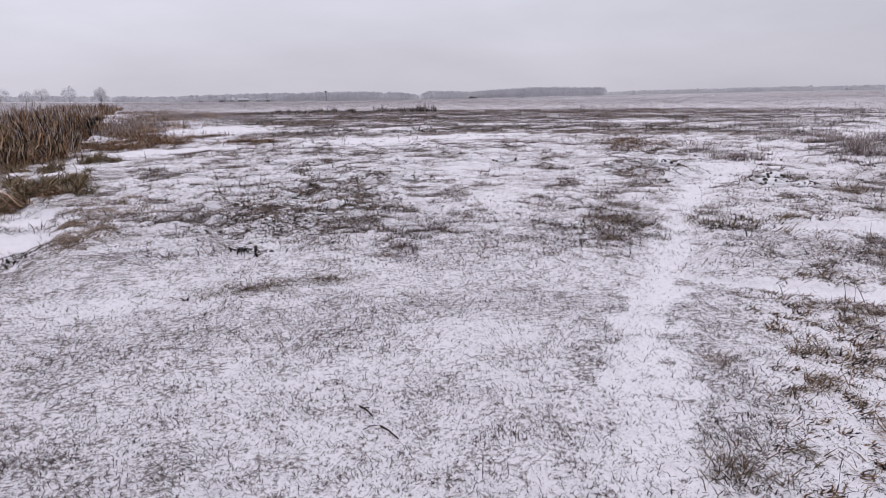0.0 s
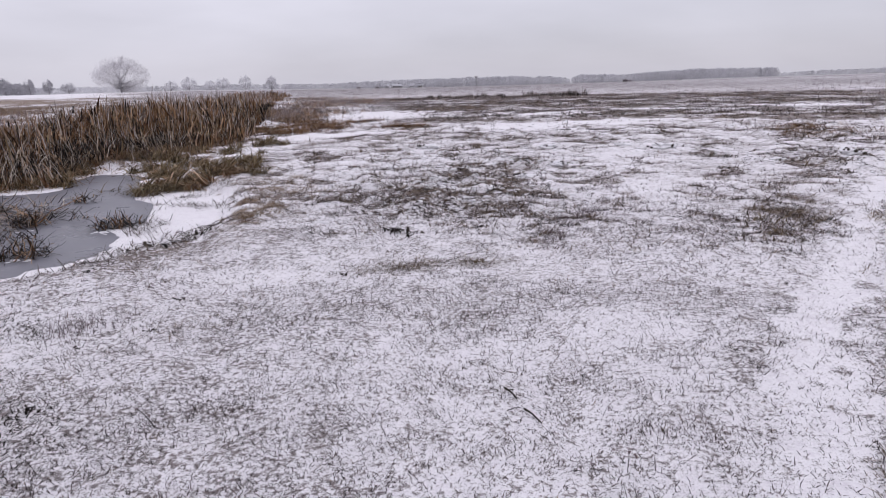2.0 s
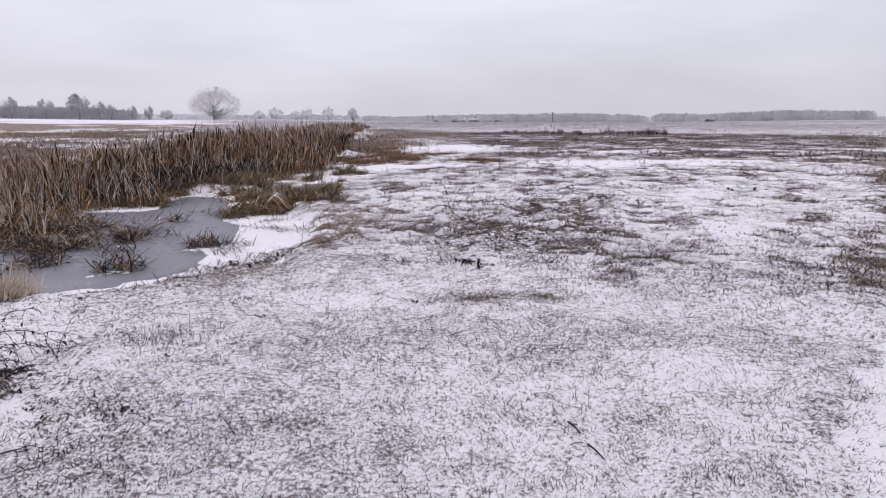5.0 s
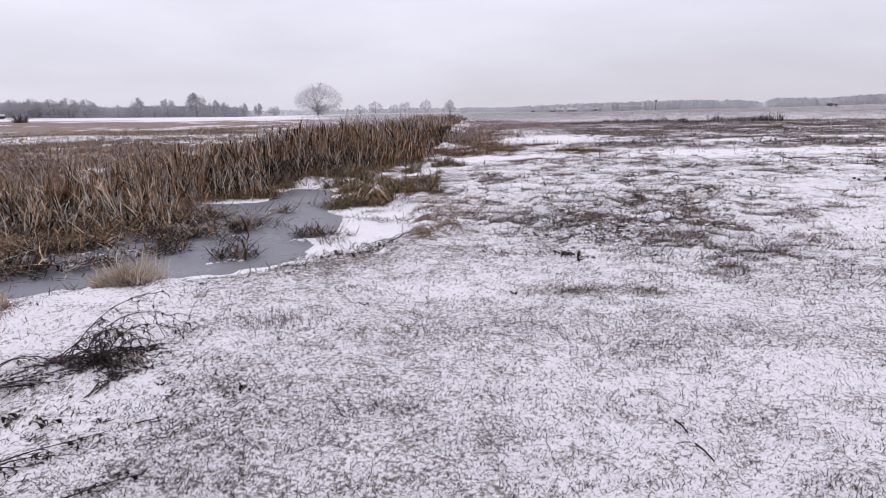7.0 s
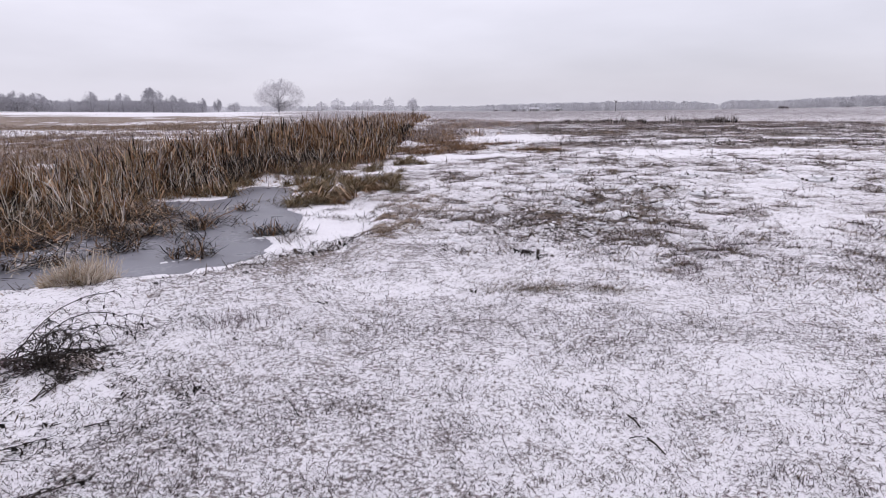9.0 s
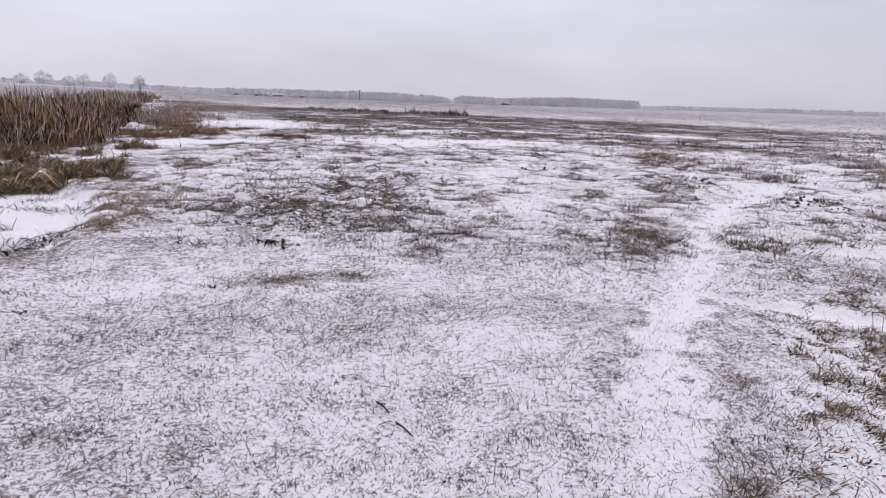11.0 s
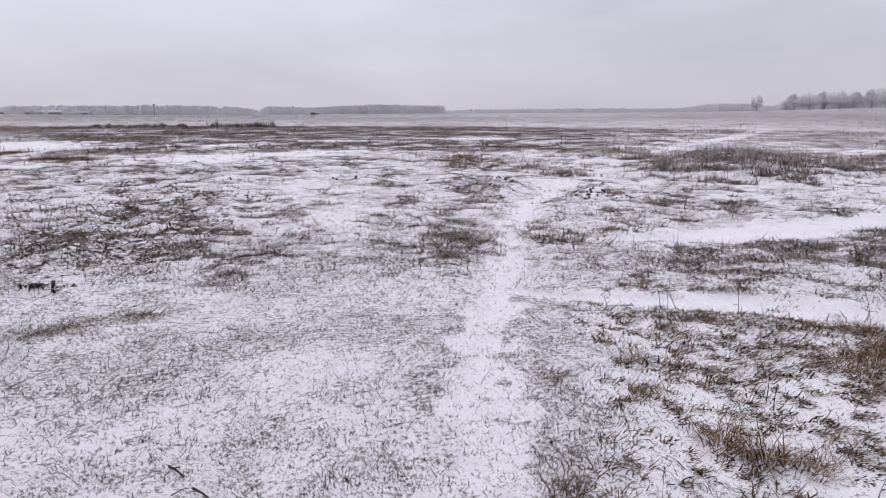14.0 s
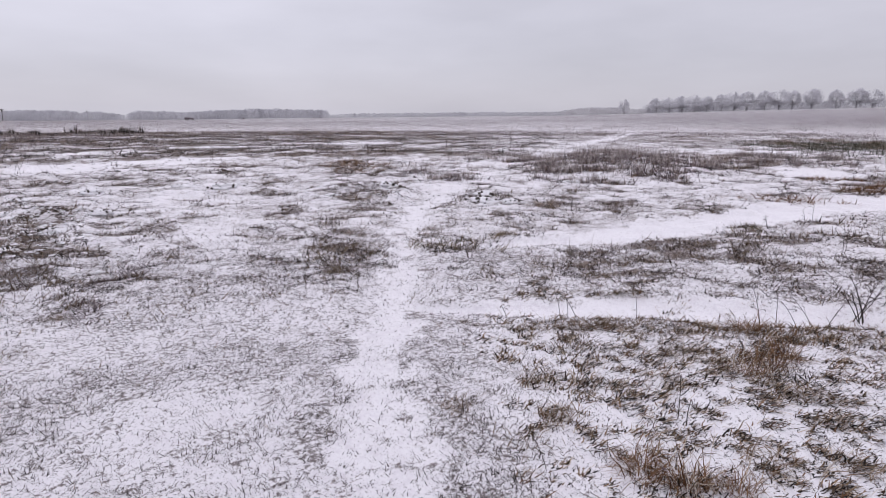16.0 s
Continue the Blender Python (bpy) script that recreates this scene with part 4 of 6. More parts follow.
far_tufts("far_sedge", FAR_SEDGE + [(0.0, 58.0, 8.0, 7.0, 160)], REED_GREY, "pale frosted stems standing in the snowy meadow", 3, (0.15, 0.45), (0.0, 0.4), (0.012, 0.022), 0.3)

far_tufts("olive_patch", [(-0.75, 5.42, 0.45, 0.22, 70), (-0.1, 5.6, 0.5, 0.16, 60), (-2.0, 4.0, 0.25, 0.12, 8)], OLIVE, "flat olive grass patch in thin snow", 16, (0.03, 0.10), (0.6, 1.5), (0.003, 0.007), 0.05)
far_tufts("olive_patch", [(-0.75, 5.42, 0.45, 0.2, 50), (-0.1, 5.6, 0.5, 0.16, 46)], LEAF_AND_SHADE, "dark litter in a flat grass patch", 12, (0.02, 0.05), (0.8, 1.5), (0.006, 0.012), 0.05)
far_tufts("olive_patch", [(-2.1, 4.05, 0.25, 0.12, 8), (-3.3, 2.3, 0.6, 0.5, 26), (-3.9, 2.5, 0.4, 0.5, 20), (-4.6, 3.4, 0.4, 0.4, 16)], OLIVE, "flat brown grass in thin snow", 14, (0.03, 0.09), (0.7, 1.5), (0.004, 0.009), 0.06)
far_tufts("olive_patch", [(-0.75, 5.42, 0.45, 0.22, 30), (-0.1, 5.6, 0.5, 0.16, 24), (-2.0, 4.0, 0.2, 0.10, 8)], WEED, "flat dark grass patch in thin snow", 12, (0.02, 0.07), (0.6, 1.5), (0.003, 0.007), 0.05)
RIDGE = [(4.1, 3.85, 0.5, 0.16, 18), (4.6, 3.42, 0.9, 0.16, 24), (5.35, 2.85, 0.9, 0.16, 30), (6.3, 2.05, 0.9, 0.18, 26)]
far_tufts("rusty_ridge", RIDGE, RUST, "rusty matted grass along a snow-filled rut", 9, (0.04, 0.11), (0.7, 1.5), (0.004, 0.009), 0.07)
far_tufts("rusty_ridge", RIDGE, OLIVE, "olive-brown matted grass along a snow-filled rut", 14, (0.04, 0.12), (0.7, 1.5), (0.005, 0.010), 0.07)
far_tufts("rusty_ridge", RIDGE, LEAF_AND_SHADE, "dark matted leaves along a snow-filled rut", 12, (0.02, 0.07), (0.8, 1.5), (0.007, 0.014), 0.06)
far_tufts("rusty_ridge", RIDGE, STRAW, "bleached matted grass along a snow-filled rut", 8, (0.05, 0.14), (0.4, 1.5), (0.004, 0.008), 0.07)
far_tufts("brown_mat", [(-3.4, 2.08, 0.25, 0.14, 16), (-3.65, 2.28, 0.2, 0.12, 10), (-5.4, 3.8, 0.4, 0.25, 20), (-5.1, 3.4, 0.3, 0.2, 14)], RUST, "flat rusty dead grass on snow", 14, (0.03, 0.10), (0.8, 1.5), (0.005, 0.011), 0.05)
far_tufts("brown_mat", [(-3.4, 2.08, 0.25, 0.14, 16), (-3.65, 2.28, 0.2, 0.12, 10), (-3.9, 2.6, 0.3, 0.15, 10)], LEAF_AND_SHADE, "flat blackened leaves on snow", 12, (0.02, 0.06), (0.9, 1.5), (0.007, 0.014), 0.05)
far_tufts("thin_tuft", [(-2.72, 4.02, 0.3, 0.2, 26)], HEATH, "thin upright frosted grass in snow", 10, (0.06, 0.16), (0.0, 0.7), (0.002, 0.004), 0.04)
far_tufts("edge_tufts", [(17.6, 8.2, 0.8, 0.5, 20), (15.6, 6.7, 0.6, 0.5, 26), (16.2, 6.9, 0.7, 0.4, 18), (12.6, 6.9, 0.9, 0.4, 18)], RUST, "brown dead grass tufts in snow", 22, (0.06, 0.2), (0.4, 1.4), (0.010, 0.020), 0.12)
far_tufts("edge_tufts", [(17.6, 8.2, 0.8, 0.5, 26), (15.6, 6.7, 0.6, 0.5, 20), (8.95, 5.5, 0.35, 0.3, 16), (5.77, 7.1, 0.2, 0.25, 9), (4.8, 6.9, 0.5, 0.4, 16), (3.5, 7.2, 0.4, 0.4, 14)], LEAF_AND_SHADE, "dark dead grass tufts in snow", 22, (0.03, 0.11), (0.5, 1.5), (0.008, 0.016), 0.08)
far_tufts("edge_tufts", [(8.95, 5.5, 0.35, 0.3, 16), (5.77, 7.1, 0.2, 0.25, 9), (4.8, 6.9, 0.5, 0.4, 20), (3.5, 7.2, 0.4, 0.4, 14)], SEDGE, "olive dead grass tufts in snow", 18, (0.05, 0.16), (0.4, 1.5), (0.006, 0.012), 0.08)
far_tufts("green_patch", [(36, 16, 5.0, 9.0, 480)], MOSS, "dark olive grass patch on the far field", 16, (0.08, 0.24), (0.3, 1.4), (0.02, 0.045), 0.3)


# ---- the tall dark grass row before the far field ----
def tall_row():
    n = 4200
    u = RNG.random(n)
    x = -7.8 + 17.4 * u + RNG.normal(0, 0.3, n)
    y = 62.0 - 2.0 * u + RNG.normal(0, 1.9, n) + 5.0 * (fbm(x, x * 0, 0.35, 117, 2) - 0.5)
    thick = smooth(0.34, 0.56, fbm(x, y * 0.3, 0.7, 119, 3))
    tall = (0.08 + 0.55 * smooth(0.3, 0.75, fbm(x, y * 0 + 3, 1.4, 111, 4))) * (0.35 + 0.65 * thick) * (0.7 + 0.4 * u)
    for name, mat, pick in (("tall_grass_row", LEAF_AND_SHADE, 0), ("tall_grass_row", REED_GREY, 1)):
        s = (np.arange(n) % 4 == 3) == bool(pick)
        m = int(s.sum())
        me = strips(name, scatter(x[s], y[s]), RNG.uniform(0, 6.3, m), RNG.uniform(0, 0.35, m), tall[s] * RNG.uniform(0.6, 1.25, m) * (1.2 if pick else 1.0), RNG.uniform(0.03, 0.08, m),
                    RNG.uniform(0, 0.5, m), mat)
        tagged(new(name, me), "row of tall dark dead grass in the snowy meadow", "grass", kind="stuff")


tall_row()


# ---- reeds round the pond ----
def reed_bed():
    """Clumps of stalks that lean together, some collapsed, with broad dead leaves hanging from them and pale tops."""
    n = 13500
    x, y = RNG.uniform(-29, -5, n), 3 + 87 * RNG.random(n) ** 1.5
    deep = inside(x, y, REED_BED)
    d = np.hypot(x, y)
    patchy = fbm(x, y, 0.9, 121, 4)
    thick = smooth(-0.4, 0.45, deep + 1.6 * (patchy - 0.5)) * np.clip(34 / d, 0.45, 1) * smooth(0.30, 0.52, patchy)
    thick = thick * (1 - 0.75 * smooth(0.04, 0.12, inside(x, y, OPEN_ICE) * (d < 14)))
    keep = (RNG.random(n) < thick) & (deep > -0.6)
    x, y = x[keep], y[keep]
    m = len(x)
    clump_way, clump_lean = RNG.uniform(0, 6.3, m), np.abs(RNG.normal(0.03, 0.09, m)) + (RNG.random(m) < 0.07) * RNG.uniform(0.4, 1.2, m)
    clump_tall, clump_hue = RNG.uniform(0.6, 1.3, m), RNG.random(m)
    per = np.where(np.hypot(x, y) < 26, 15, 10)
    way, lean, grown, hue, x, y = (np.repeat(v, per) for v in (clump_way, clump_lean, clump_tall, clump_hue, x, y))
    m = len(x)
    x, y = x + RNG.normal(0, 0.14, m), y + RNG.normal(0, 0.14, m)
    deep, d, az = inside(x, y, REED_BED), np.hypot(x, y), np.degrees(np.arctan2(x, y))
    tall = 0.60 + 0.44 * smooth(-46, -28, az) + 0.22 * smooth(-46, -54, az) + 0.8 * (fbm(x, y, 0.6, 127, 4) - 0.5)
    tall = tall * (1 - 0.5 * smooth(1.5, 4.0, deep) * smooth(-24, -36, az) * smooth(13, 17, d)) * (1 - 0.25 * smooth(22, 50, d))
    tall = tall * (0.4 + 0.6 * smooth(-0.4, 1.0, deep)) * grown * RNG.uniform(0.6, 1.2, m)
    wide = np.where(d < 14, 1.0, np.clip(d / 14, 1, 5))
    p = scatter(x, y)
    p[:, 2] = np.maximum(p[:, 2], -0.13)
    kind = np.where(hue < 0.26 + 0.26 * smooth(13, 18, d), 1, np.where(RNG.random(m) < 0.06 + 0.26 * smooth(-48, -36, az) * smooth(9, 13, d) * (1 - 0.8 * smooth(16, 24, d)), 2, 0))
    pale = RNG.random(m) < (0.16 + 0.48 * smooth(-48, -34, az)) * (1 - 0.75 * smooth(13, 18, d))
    heading, tilt = way + RNG.normal(0, 0.5, m), lean + np.abs(RNG.normal(0, 0.10, m))
    for mat, s in ((REED, kind == 0), (RUST, kind == 1), (REED_GREY, kind == 2)):
        me = strips("reed_stems", p[s], heading[s], tilt[s], tall[s], RNG.uniform(0.009, 0.020, int(s.sum())) * wide[s], np.where(RNG.random(int(s.sum())) < 0.2, RNG.uniform(1.4, 2.9, int(s.sum())), RNG.uniform(0.0, 0.5, int(s.sum()))), mat, 3)
        tagged(new("reed_stems", me), "dense brown dead reeds with frosted tops", "reeds", kind="stuff")
    s = np.nonzero(pale)[0]
    t = tall[s, None] * np.stack([np.cos(heading[s]) * np.sin(tilt[s]), np.sin(heading[s]) * np.sin(tilt[s]), np.cos(tilt[s])], 1)
    k = RNG.uniform(0.35, 0.75, len(s))
    me = strips("reed_plumes", p[s] + t * k[:, None], heading[s] + RNG.normal(0, 0.4, len(s)), tilt[s], tall[s] * (1.15 - k), RNG.uniform(0.012, 0.028, len(s)) * wide[s], RNG.uniform(0.0, 1.0, len(s)), REED_GREY, 2)
    tagged(new("reed_plumes", me), "frosted pale tops of dead reeds", "reeds", kind="stuff")
    q = np.repeat(np.nonzero(RNG.random(m) > smooth(20, 46, d))[0], 3)
    q = q[RNG.random(len(q)) < 0.95 - 0.35 * smooth(-44, -30, az[q])]
    m = len(q)
    foot = p[q] + np.stack([RNG.normal(0, 0.07, m), RNG.normal(0, 0.07, m), tall[q] * RNG.uniform(0.0, 0.7, m)], 1)
    style = RNG.random(m)
    far_side = smooth(13, 17, d[q])
    style = np.where(RNG.random(m) < 0.30 * far_side, 0.46, style * (1 - 0.22 * far_side) + 0.12 * smooth(-48, -36, az[q]) * smooth(9, 13, d[q]) * (1 - far_side))
    for mat, s in ((REED, style < 0.44), (LEAF_AND_SHADE, (style >= 0.44) & (style < 0.49)), (SEDGE, (style >= 0.49) & (style < 0.60)), (RUST, (style >= 0.60) & (style < 0.75)), (FROST_STRAW, (style >= 0.75) & (style < 0.90)), (REED_GREY, style >= 0.90)):
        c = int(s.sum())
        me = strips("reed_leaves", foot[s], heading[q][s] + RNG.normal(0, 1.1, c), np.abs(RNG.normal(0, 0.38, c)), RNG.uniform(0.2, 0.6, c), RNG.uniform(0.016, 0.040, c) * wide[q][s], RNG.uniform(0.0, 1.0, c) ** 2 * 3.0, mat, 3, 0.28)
        tagged(new("reed_leaves", me), "bent brown reed leaves between the stems", "reeds", kind="stuff")


def shade_thatch():
    """Near-black fallen leaves that put the shade at the foot of the reed bed into colour."""
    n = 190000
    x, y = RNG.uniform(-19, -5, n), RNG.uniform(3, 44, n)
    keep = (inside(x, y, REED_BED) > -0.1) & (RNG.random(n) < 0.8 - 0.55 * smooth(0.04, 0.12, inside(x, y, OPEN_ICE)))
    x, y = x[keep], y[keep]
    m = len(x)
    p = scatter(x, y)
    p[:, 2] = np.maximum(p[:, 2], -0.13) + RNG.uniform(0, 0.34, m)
    me = strips("reed_shade_leaves", p, RNG.uniform(0, 6.3, m), RNG.uniform(0.3, 1.8, m), RNG.uniform(0.15, 0.45, m), RNG.uniform(0.016, 0.040, m), RNG.uniform(-0.4, 1.0, m), LEAF_AND_SHADE, 1)
    tagged(new("reed_shade_leaves", me), "near-black fallen reed leaves standing in for shade at the foot of the bed", "reeds", kind="stuff")


def ice_litter():
    """Snapped stalks and sodden leaves frozen into the ice in front of the reeds, in heaps."""
    x, y = RNG.uniform(-9.6, -4.9, 3200), RNG.uniform(3.8, 9.6, 3200)
    near = smooth(-2.3, -0.5, inside(x, y, REED_BED))
    keep = RNG.random(len(x)) < near * smooth(0.45, 0.56, fbm(x, y, 1.7, 171, 3)) * smooth(-0.1, 0.2, inside(x, y, BASIN))
    x, y = np.repeat(x[keep], 4), np.repeat(y[keep], 4)
    m = len(x)
    for mat, pick in ((LEAF_AND_SHADE, 0), (REED, 1), (FROST_STRAW, 2), (WEED, 3)):
        s = (np.arange(m) % 4) == pick
        c = int(s.sum())
        p = np.stack([x[s] + RNG.normal(0, 0.08, c), y[s] + RNG.normal(0, 0.08, c), -0.125 + RNG.uniform(0, 0.06, c)], 1)
        me = strips("ice_litter", p, RNG.uniform(0, 6.3, c), RNG.uniform(0.8, 1.65, c), RNG.uniform(0.10, 0.45, c), RNG.uniform(0.009, 0.020, c), RNG.uniform(-0.6, 1.2, c), mat, 3, 0.45)
        tagged(new("ice_litter", me), "snapped reed stalks frozen into the ice", "litter", kind="stuff")


ice_litter()


def fallen_leaves():
    """A mat of toppled reeds between the standing bed and the bank, dark leaves below and bleached stalks on top."""
    for mat, count, lift, lean, long, wide in ((LEAF_AND_SHADE, 9000, 0.05, (1.3, 1.65), (0.12, 0.42), (0.016, 0.034)), (WEED, 3000, 0.08, (1.2, 1.65), (0.15, 0.45), (0.014, 0.028)), (REED, 1500, 0.10, (1.2, 1.62), (0.2, 0.6), (0.014, 0.028)),
                                               (FROST_STRAW, 420, 0.14, (1.2, 1.6), (0.3, 0.9), (0.010, 0.020)), (RUST, 800, 0.08, (1.2, 1.6), (0.15, 0.4), (0.014, 0.026))):
        x, y = RNG.uniform(-9.6, -5.2, count), RNG.uniform(3.6, 9.2, count)
        near = smooth(-2.5, -0.6, inside(x, y, REED_BED)) * smooth(-5.6, -6.4, x) * smooth(-0.05, 0.2, inside(x, y, BASIN))
        keep = RNG.random(count) < near * smooth(0.45, 0.55, fbm(x, y, 1.5, 177, 3))
        x, y = x[keep], y[keep]
        m = len(x)
        me = strips("fallen_leaves", np.stack([x, y, -0.125 + RNG.uniform(0, lift, m)], 1), RNG.uniform(0, 6.3, m), RNG.uniform(lean[0], lean[1], m), RNG.uniform(long[0], long[1], m), RNG.uniform(wide[0], wide[1], m), RNG.uniform(-0.25, 0.3, m), mat, 3, 0.3)
        tagged(new("fallen_leaves", me), "toppled dead reed leaves matted on grey ice", "reeds", kind="stuff")


fallen_leaves()


def margin_litter():
    """Small broken stems and leaf scraps on the snowy rim of the pond."""
    x, y = RNG.uniform(-7.5, -2.8, 24000), RNG.uniform(4.0, 11.5, 24000)
    rim = smooth(-0.25, 0.1, inside(x, y, BASIN)) * (1 - smooth(0.0, 0.15, inside(x, y, OPEN_ICE)))
    keep = RNG.random(len(x)) < 0.55 * rim * smooth(0.46, 0.66, fbm(x, y, 2.4, 181, 3))
    x, y = np.repeat(x[keep], 2), np.repeat(y[keep], 2)
    m = len(x)
    me = strips("margin_litter", scatter(x + RNG.normal(0, 0.05, m), y + RNG.normal(0, 0.05, m)) + [0, 0, 0.004], RNG.uniform(0, 6.3, m), RNG.uniform(0.6, 1.6, m), RNG.uniform(0.03, 0.16, m), RNG.uniform(0.005, 0.012, m), RNG.uniform(-0.3, 0.9, m), WEED, 3)
    tagged(new("margin_litter", me), "broken dark stems and leaf scraps on pond-side snow", "litter", kind="stuff")


margin_litter()


def pale_stalks():
    """Bleached single stalks that arch out of the reeds."""
    n = 5500
    x, y = RNG.uniform(-13, -5, n), RNG.uniform(4, 26, n)
    keep = (inside(x, y, REED_BED) > -0.3) & (RNG.random(n) < 1 - 0.6 * smooth(0.8, 2.0, inside(x, y, REED_BED)))
    x, y = x[keep], y[keep]
    m = len(x)
    p = scatter(x, y)
    p[:, 2] = np.maximum(p[:, 2], -0.13) + RNG.uniform(0, 0.3, m)
    me = strips("pale_reed_stalks", p, RNG.uniform(0, 6.3, m), np.abs(RNG.normal(0.1, 0.5, m)), RNG.uniform(0.25, 0.8, m), RNG.uniform(0.008, 0.016, m), RNG.uniform(-0.4, 1.8, m), FROST_STRAW, 3)
    tagged(new("pale_reed_stalks", me), "bleached bent stalks among brown reeds", "reeds", kind="stuff")


def reed_skirt():
    """Olive and straw sedge leaves leaning out at the foot of the reeds."""
    n = 16000
    x, y = RNG.uniform(-12, -4, n), RNG.uniform(4, 24, n)
    deep = inside(x, y, REED_BED) + 1.2 * (fbm(x, y, 0.8, 161, 3) - 0.5)
    keep = (deep > -0.5) & (RNG.random(n) < smooth(-0.5, 0.1, deep) * (1 - smooth(1.0, 2.0, deep)) * smooth(0.35, 0.55, fbm(x, y, 0.5, 163, 2)))
    x, y = np.repeat(x[keep], 3), np.repeat(y[keep], 3)
    for mat, pick in ((SEDGE, 0), (REED, 1)):
        s = (np.arange(len(x)) % 2) == pick
        m = int(s.sum())
        p = scatter(x[s] + RNG.normal(0, 0.05, m), y[s] + RNG.normal(0, 0.05, m))
        p[:, 2] = np.maximum(p[:, 2], -0.13)
        me = strips("sedge_leaves", p, RNG.uniform(0, 6.3, m), RNG.uniform(0.2, 1.3, m), RNG.uniform(0.15, 0.5, m), RNG.uniform(0.007, 0.016, m), RNG.uniform(0.3, 1.7, m), mat, 3)
        tagged(new("sedge_leaves", me), "limp olive-brown sedge leaves at the foot of the reeds", "sedge", kind="stuff")


def reed_litter():
    """Broken reeds lying at the foot of the bed and on the ice beside it."""
    n = 16000
    x, y = RNG.uniform(-13, -4, n), RNG.uniform(3, 20, n)
    deep = inside(x, y, REED_BED)
    keep = (deep > -1.1) & (deep < 1.2) & (RNG.random(n) < smooth(-1.1, 0.0, deep)) & (y < 19)
    x, y = x[keep], y[keep]
    m = len(x)
    p = scatter(x, y)
    p[:, 2] = np.maximum(p[:, 2], -0.125) + RNG.uniform(0, 0.08, m)
    me = strips("reed_litter", p, RNG.uniform(0, 6.3, m), RNG.uniform(1.0, 1.6, m), RNG.uniform(0.2, 0.6, m), RNG.uniform(0.008, 0.018, m), RNG.uniform(-0.2, 0.5, m), REED, 3)
    tagged(new("reed_litter", me), "broken brown reeds lying on ice and snow", "reeds", kind="stuff")


reed_bed()
shade_thatch()
pale_stalks()
reed_skirt()
reed_litter()
tussocks([(-5.4, 10.75, 0.85, 0.3), (-5.5, 11.5, 0.95, 0.4), (-6.0, 12.5, 1.0, 0.5), (-6.6, 13.4, 1.0, 0.7), (-4.7, 11.9, 0.6, 0.6)], 11, SEDGE, "drooping olive-yellow sedge tussock at the pond edge", 70, (0.2, 0.55), (0.2, 1.2), (1.0, 2.8), (0.012, 0.024), 1.05, "sedge_tussock", 1)
tussocks([(-7.4, 14.4, 0.8, 0.8), (-6.3, 15.4, 0.8, 0.9), (-8.2, 12.9, 0.4, 0.6), (-8.0, 11.6, 0.3, 0.5), (-5.5, 17.4, 0.5, 1.2), (-5.2, 13.6, 0.6, 0.8)], 8, SEDGE, "drooping yellow-brown sedge tussock beside reeds", 70, (0.25, 0.55), (0.2, 1.2), (1.0, 2.8), (0.012, 0.024), 1.05, "sedge_tussock", 1)
tussocks([(-5.6, 10.9, 1.0, 0.5), (-6.2, 13.0, 1.0, 1.0), (-6.9, 14.8, 0.7, 1.2), (-4.8, 11.4, 0.7, 0.5)], 10, REED, "matted brown dead sedge tussock at the pond edge", 50, (0.2, 0.5), (0.3, 1.4), (0.6, 2.4), (0.012, 0.024), 1.0, "sedge_tussock", 1)


def pond_tuft(x, y, size, stalks, label):
    t = thing("pond_tuft", x, y, label, "reed tuft", "reed tufts in the ice", z=-0.13)
    stalks *= 2
    a = RNG.uniform(0, 6.3, stalks)
    r = size * np.sqrt(RNG.random(stalks))
    base = np.stack([r * np.cos(a), 0.7 * r * np.sin(a), np.full(stalks, 0.0)], 1)
    half = stalks // 5
    tagged(part("stalk_tuft", strips("stalk_tuft", base[:half], RNG.uniform(0, 6.3, half), RNG.uniform(0.2, 1.5, half), RNG.uniform(0.12, 0.38, half) * (0.6 + size), RNG.uniform(0.010, 0.020, half), RNG.uniform(-2.6, 2.6, half), REED, 3, 0.4), t), kind="stuff")
    rest = stalks - half
    tagged(part("stalk_litter", strips("stalk_litter", base[half:] + np.stack([np.zeros(rest), np.zeros(rest), RNG.uniform(0, 0.08, rest)], 1), RNG.uniform(0, 6.3, rest), RNG.uniform(1.0, 1.65, rest), RNG.uniform(0.10, 0.34, rest), RNG.uniform(0.009, 0.019, rest), RNG.uniform(-0.4, 0.7, rest), LEAF_AND_SHADE, 3, 0.45), t), kind="stuff")


for row in ((-4.95, 6.45, 0.32, 110), (-4.62, 7.85, 0.30, 120), (-5.95, 6.5, 0.26, 60), (-7.45, 8.35, 0.35, 90), (-5.5, 7.15, 0.3, 40), (-6.25, 9.75, 0.16, 40), (-7.8, 9.4, 0.3, 80), (-7.5, 6.1, 0.4, 120),
            (-7.1, 5.35, 0.35, 110), (-5.6, 8.4, 0.25, 22), (-8.2, 7.6, 0.4, 110), (-6.7, 7.2, 0.3, 45), (-6.3, 5.7, 0.25, 60)):
    pond_tuft(*row, "broken brown reed tuft frozen into grey ice")
for _ in range(6):
    pond_tuft(random.uniform(-7.4, -5.9), random.uniform(5.6, 8.6), random.uniform(0.15, 0.35), random.randint(20, 60), "broken brown reed tuft frozen into grey ice")


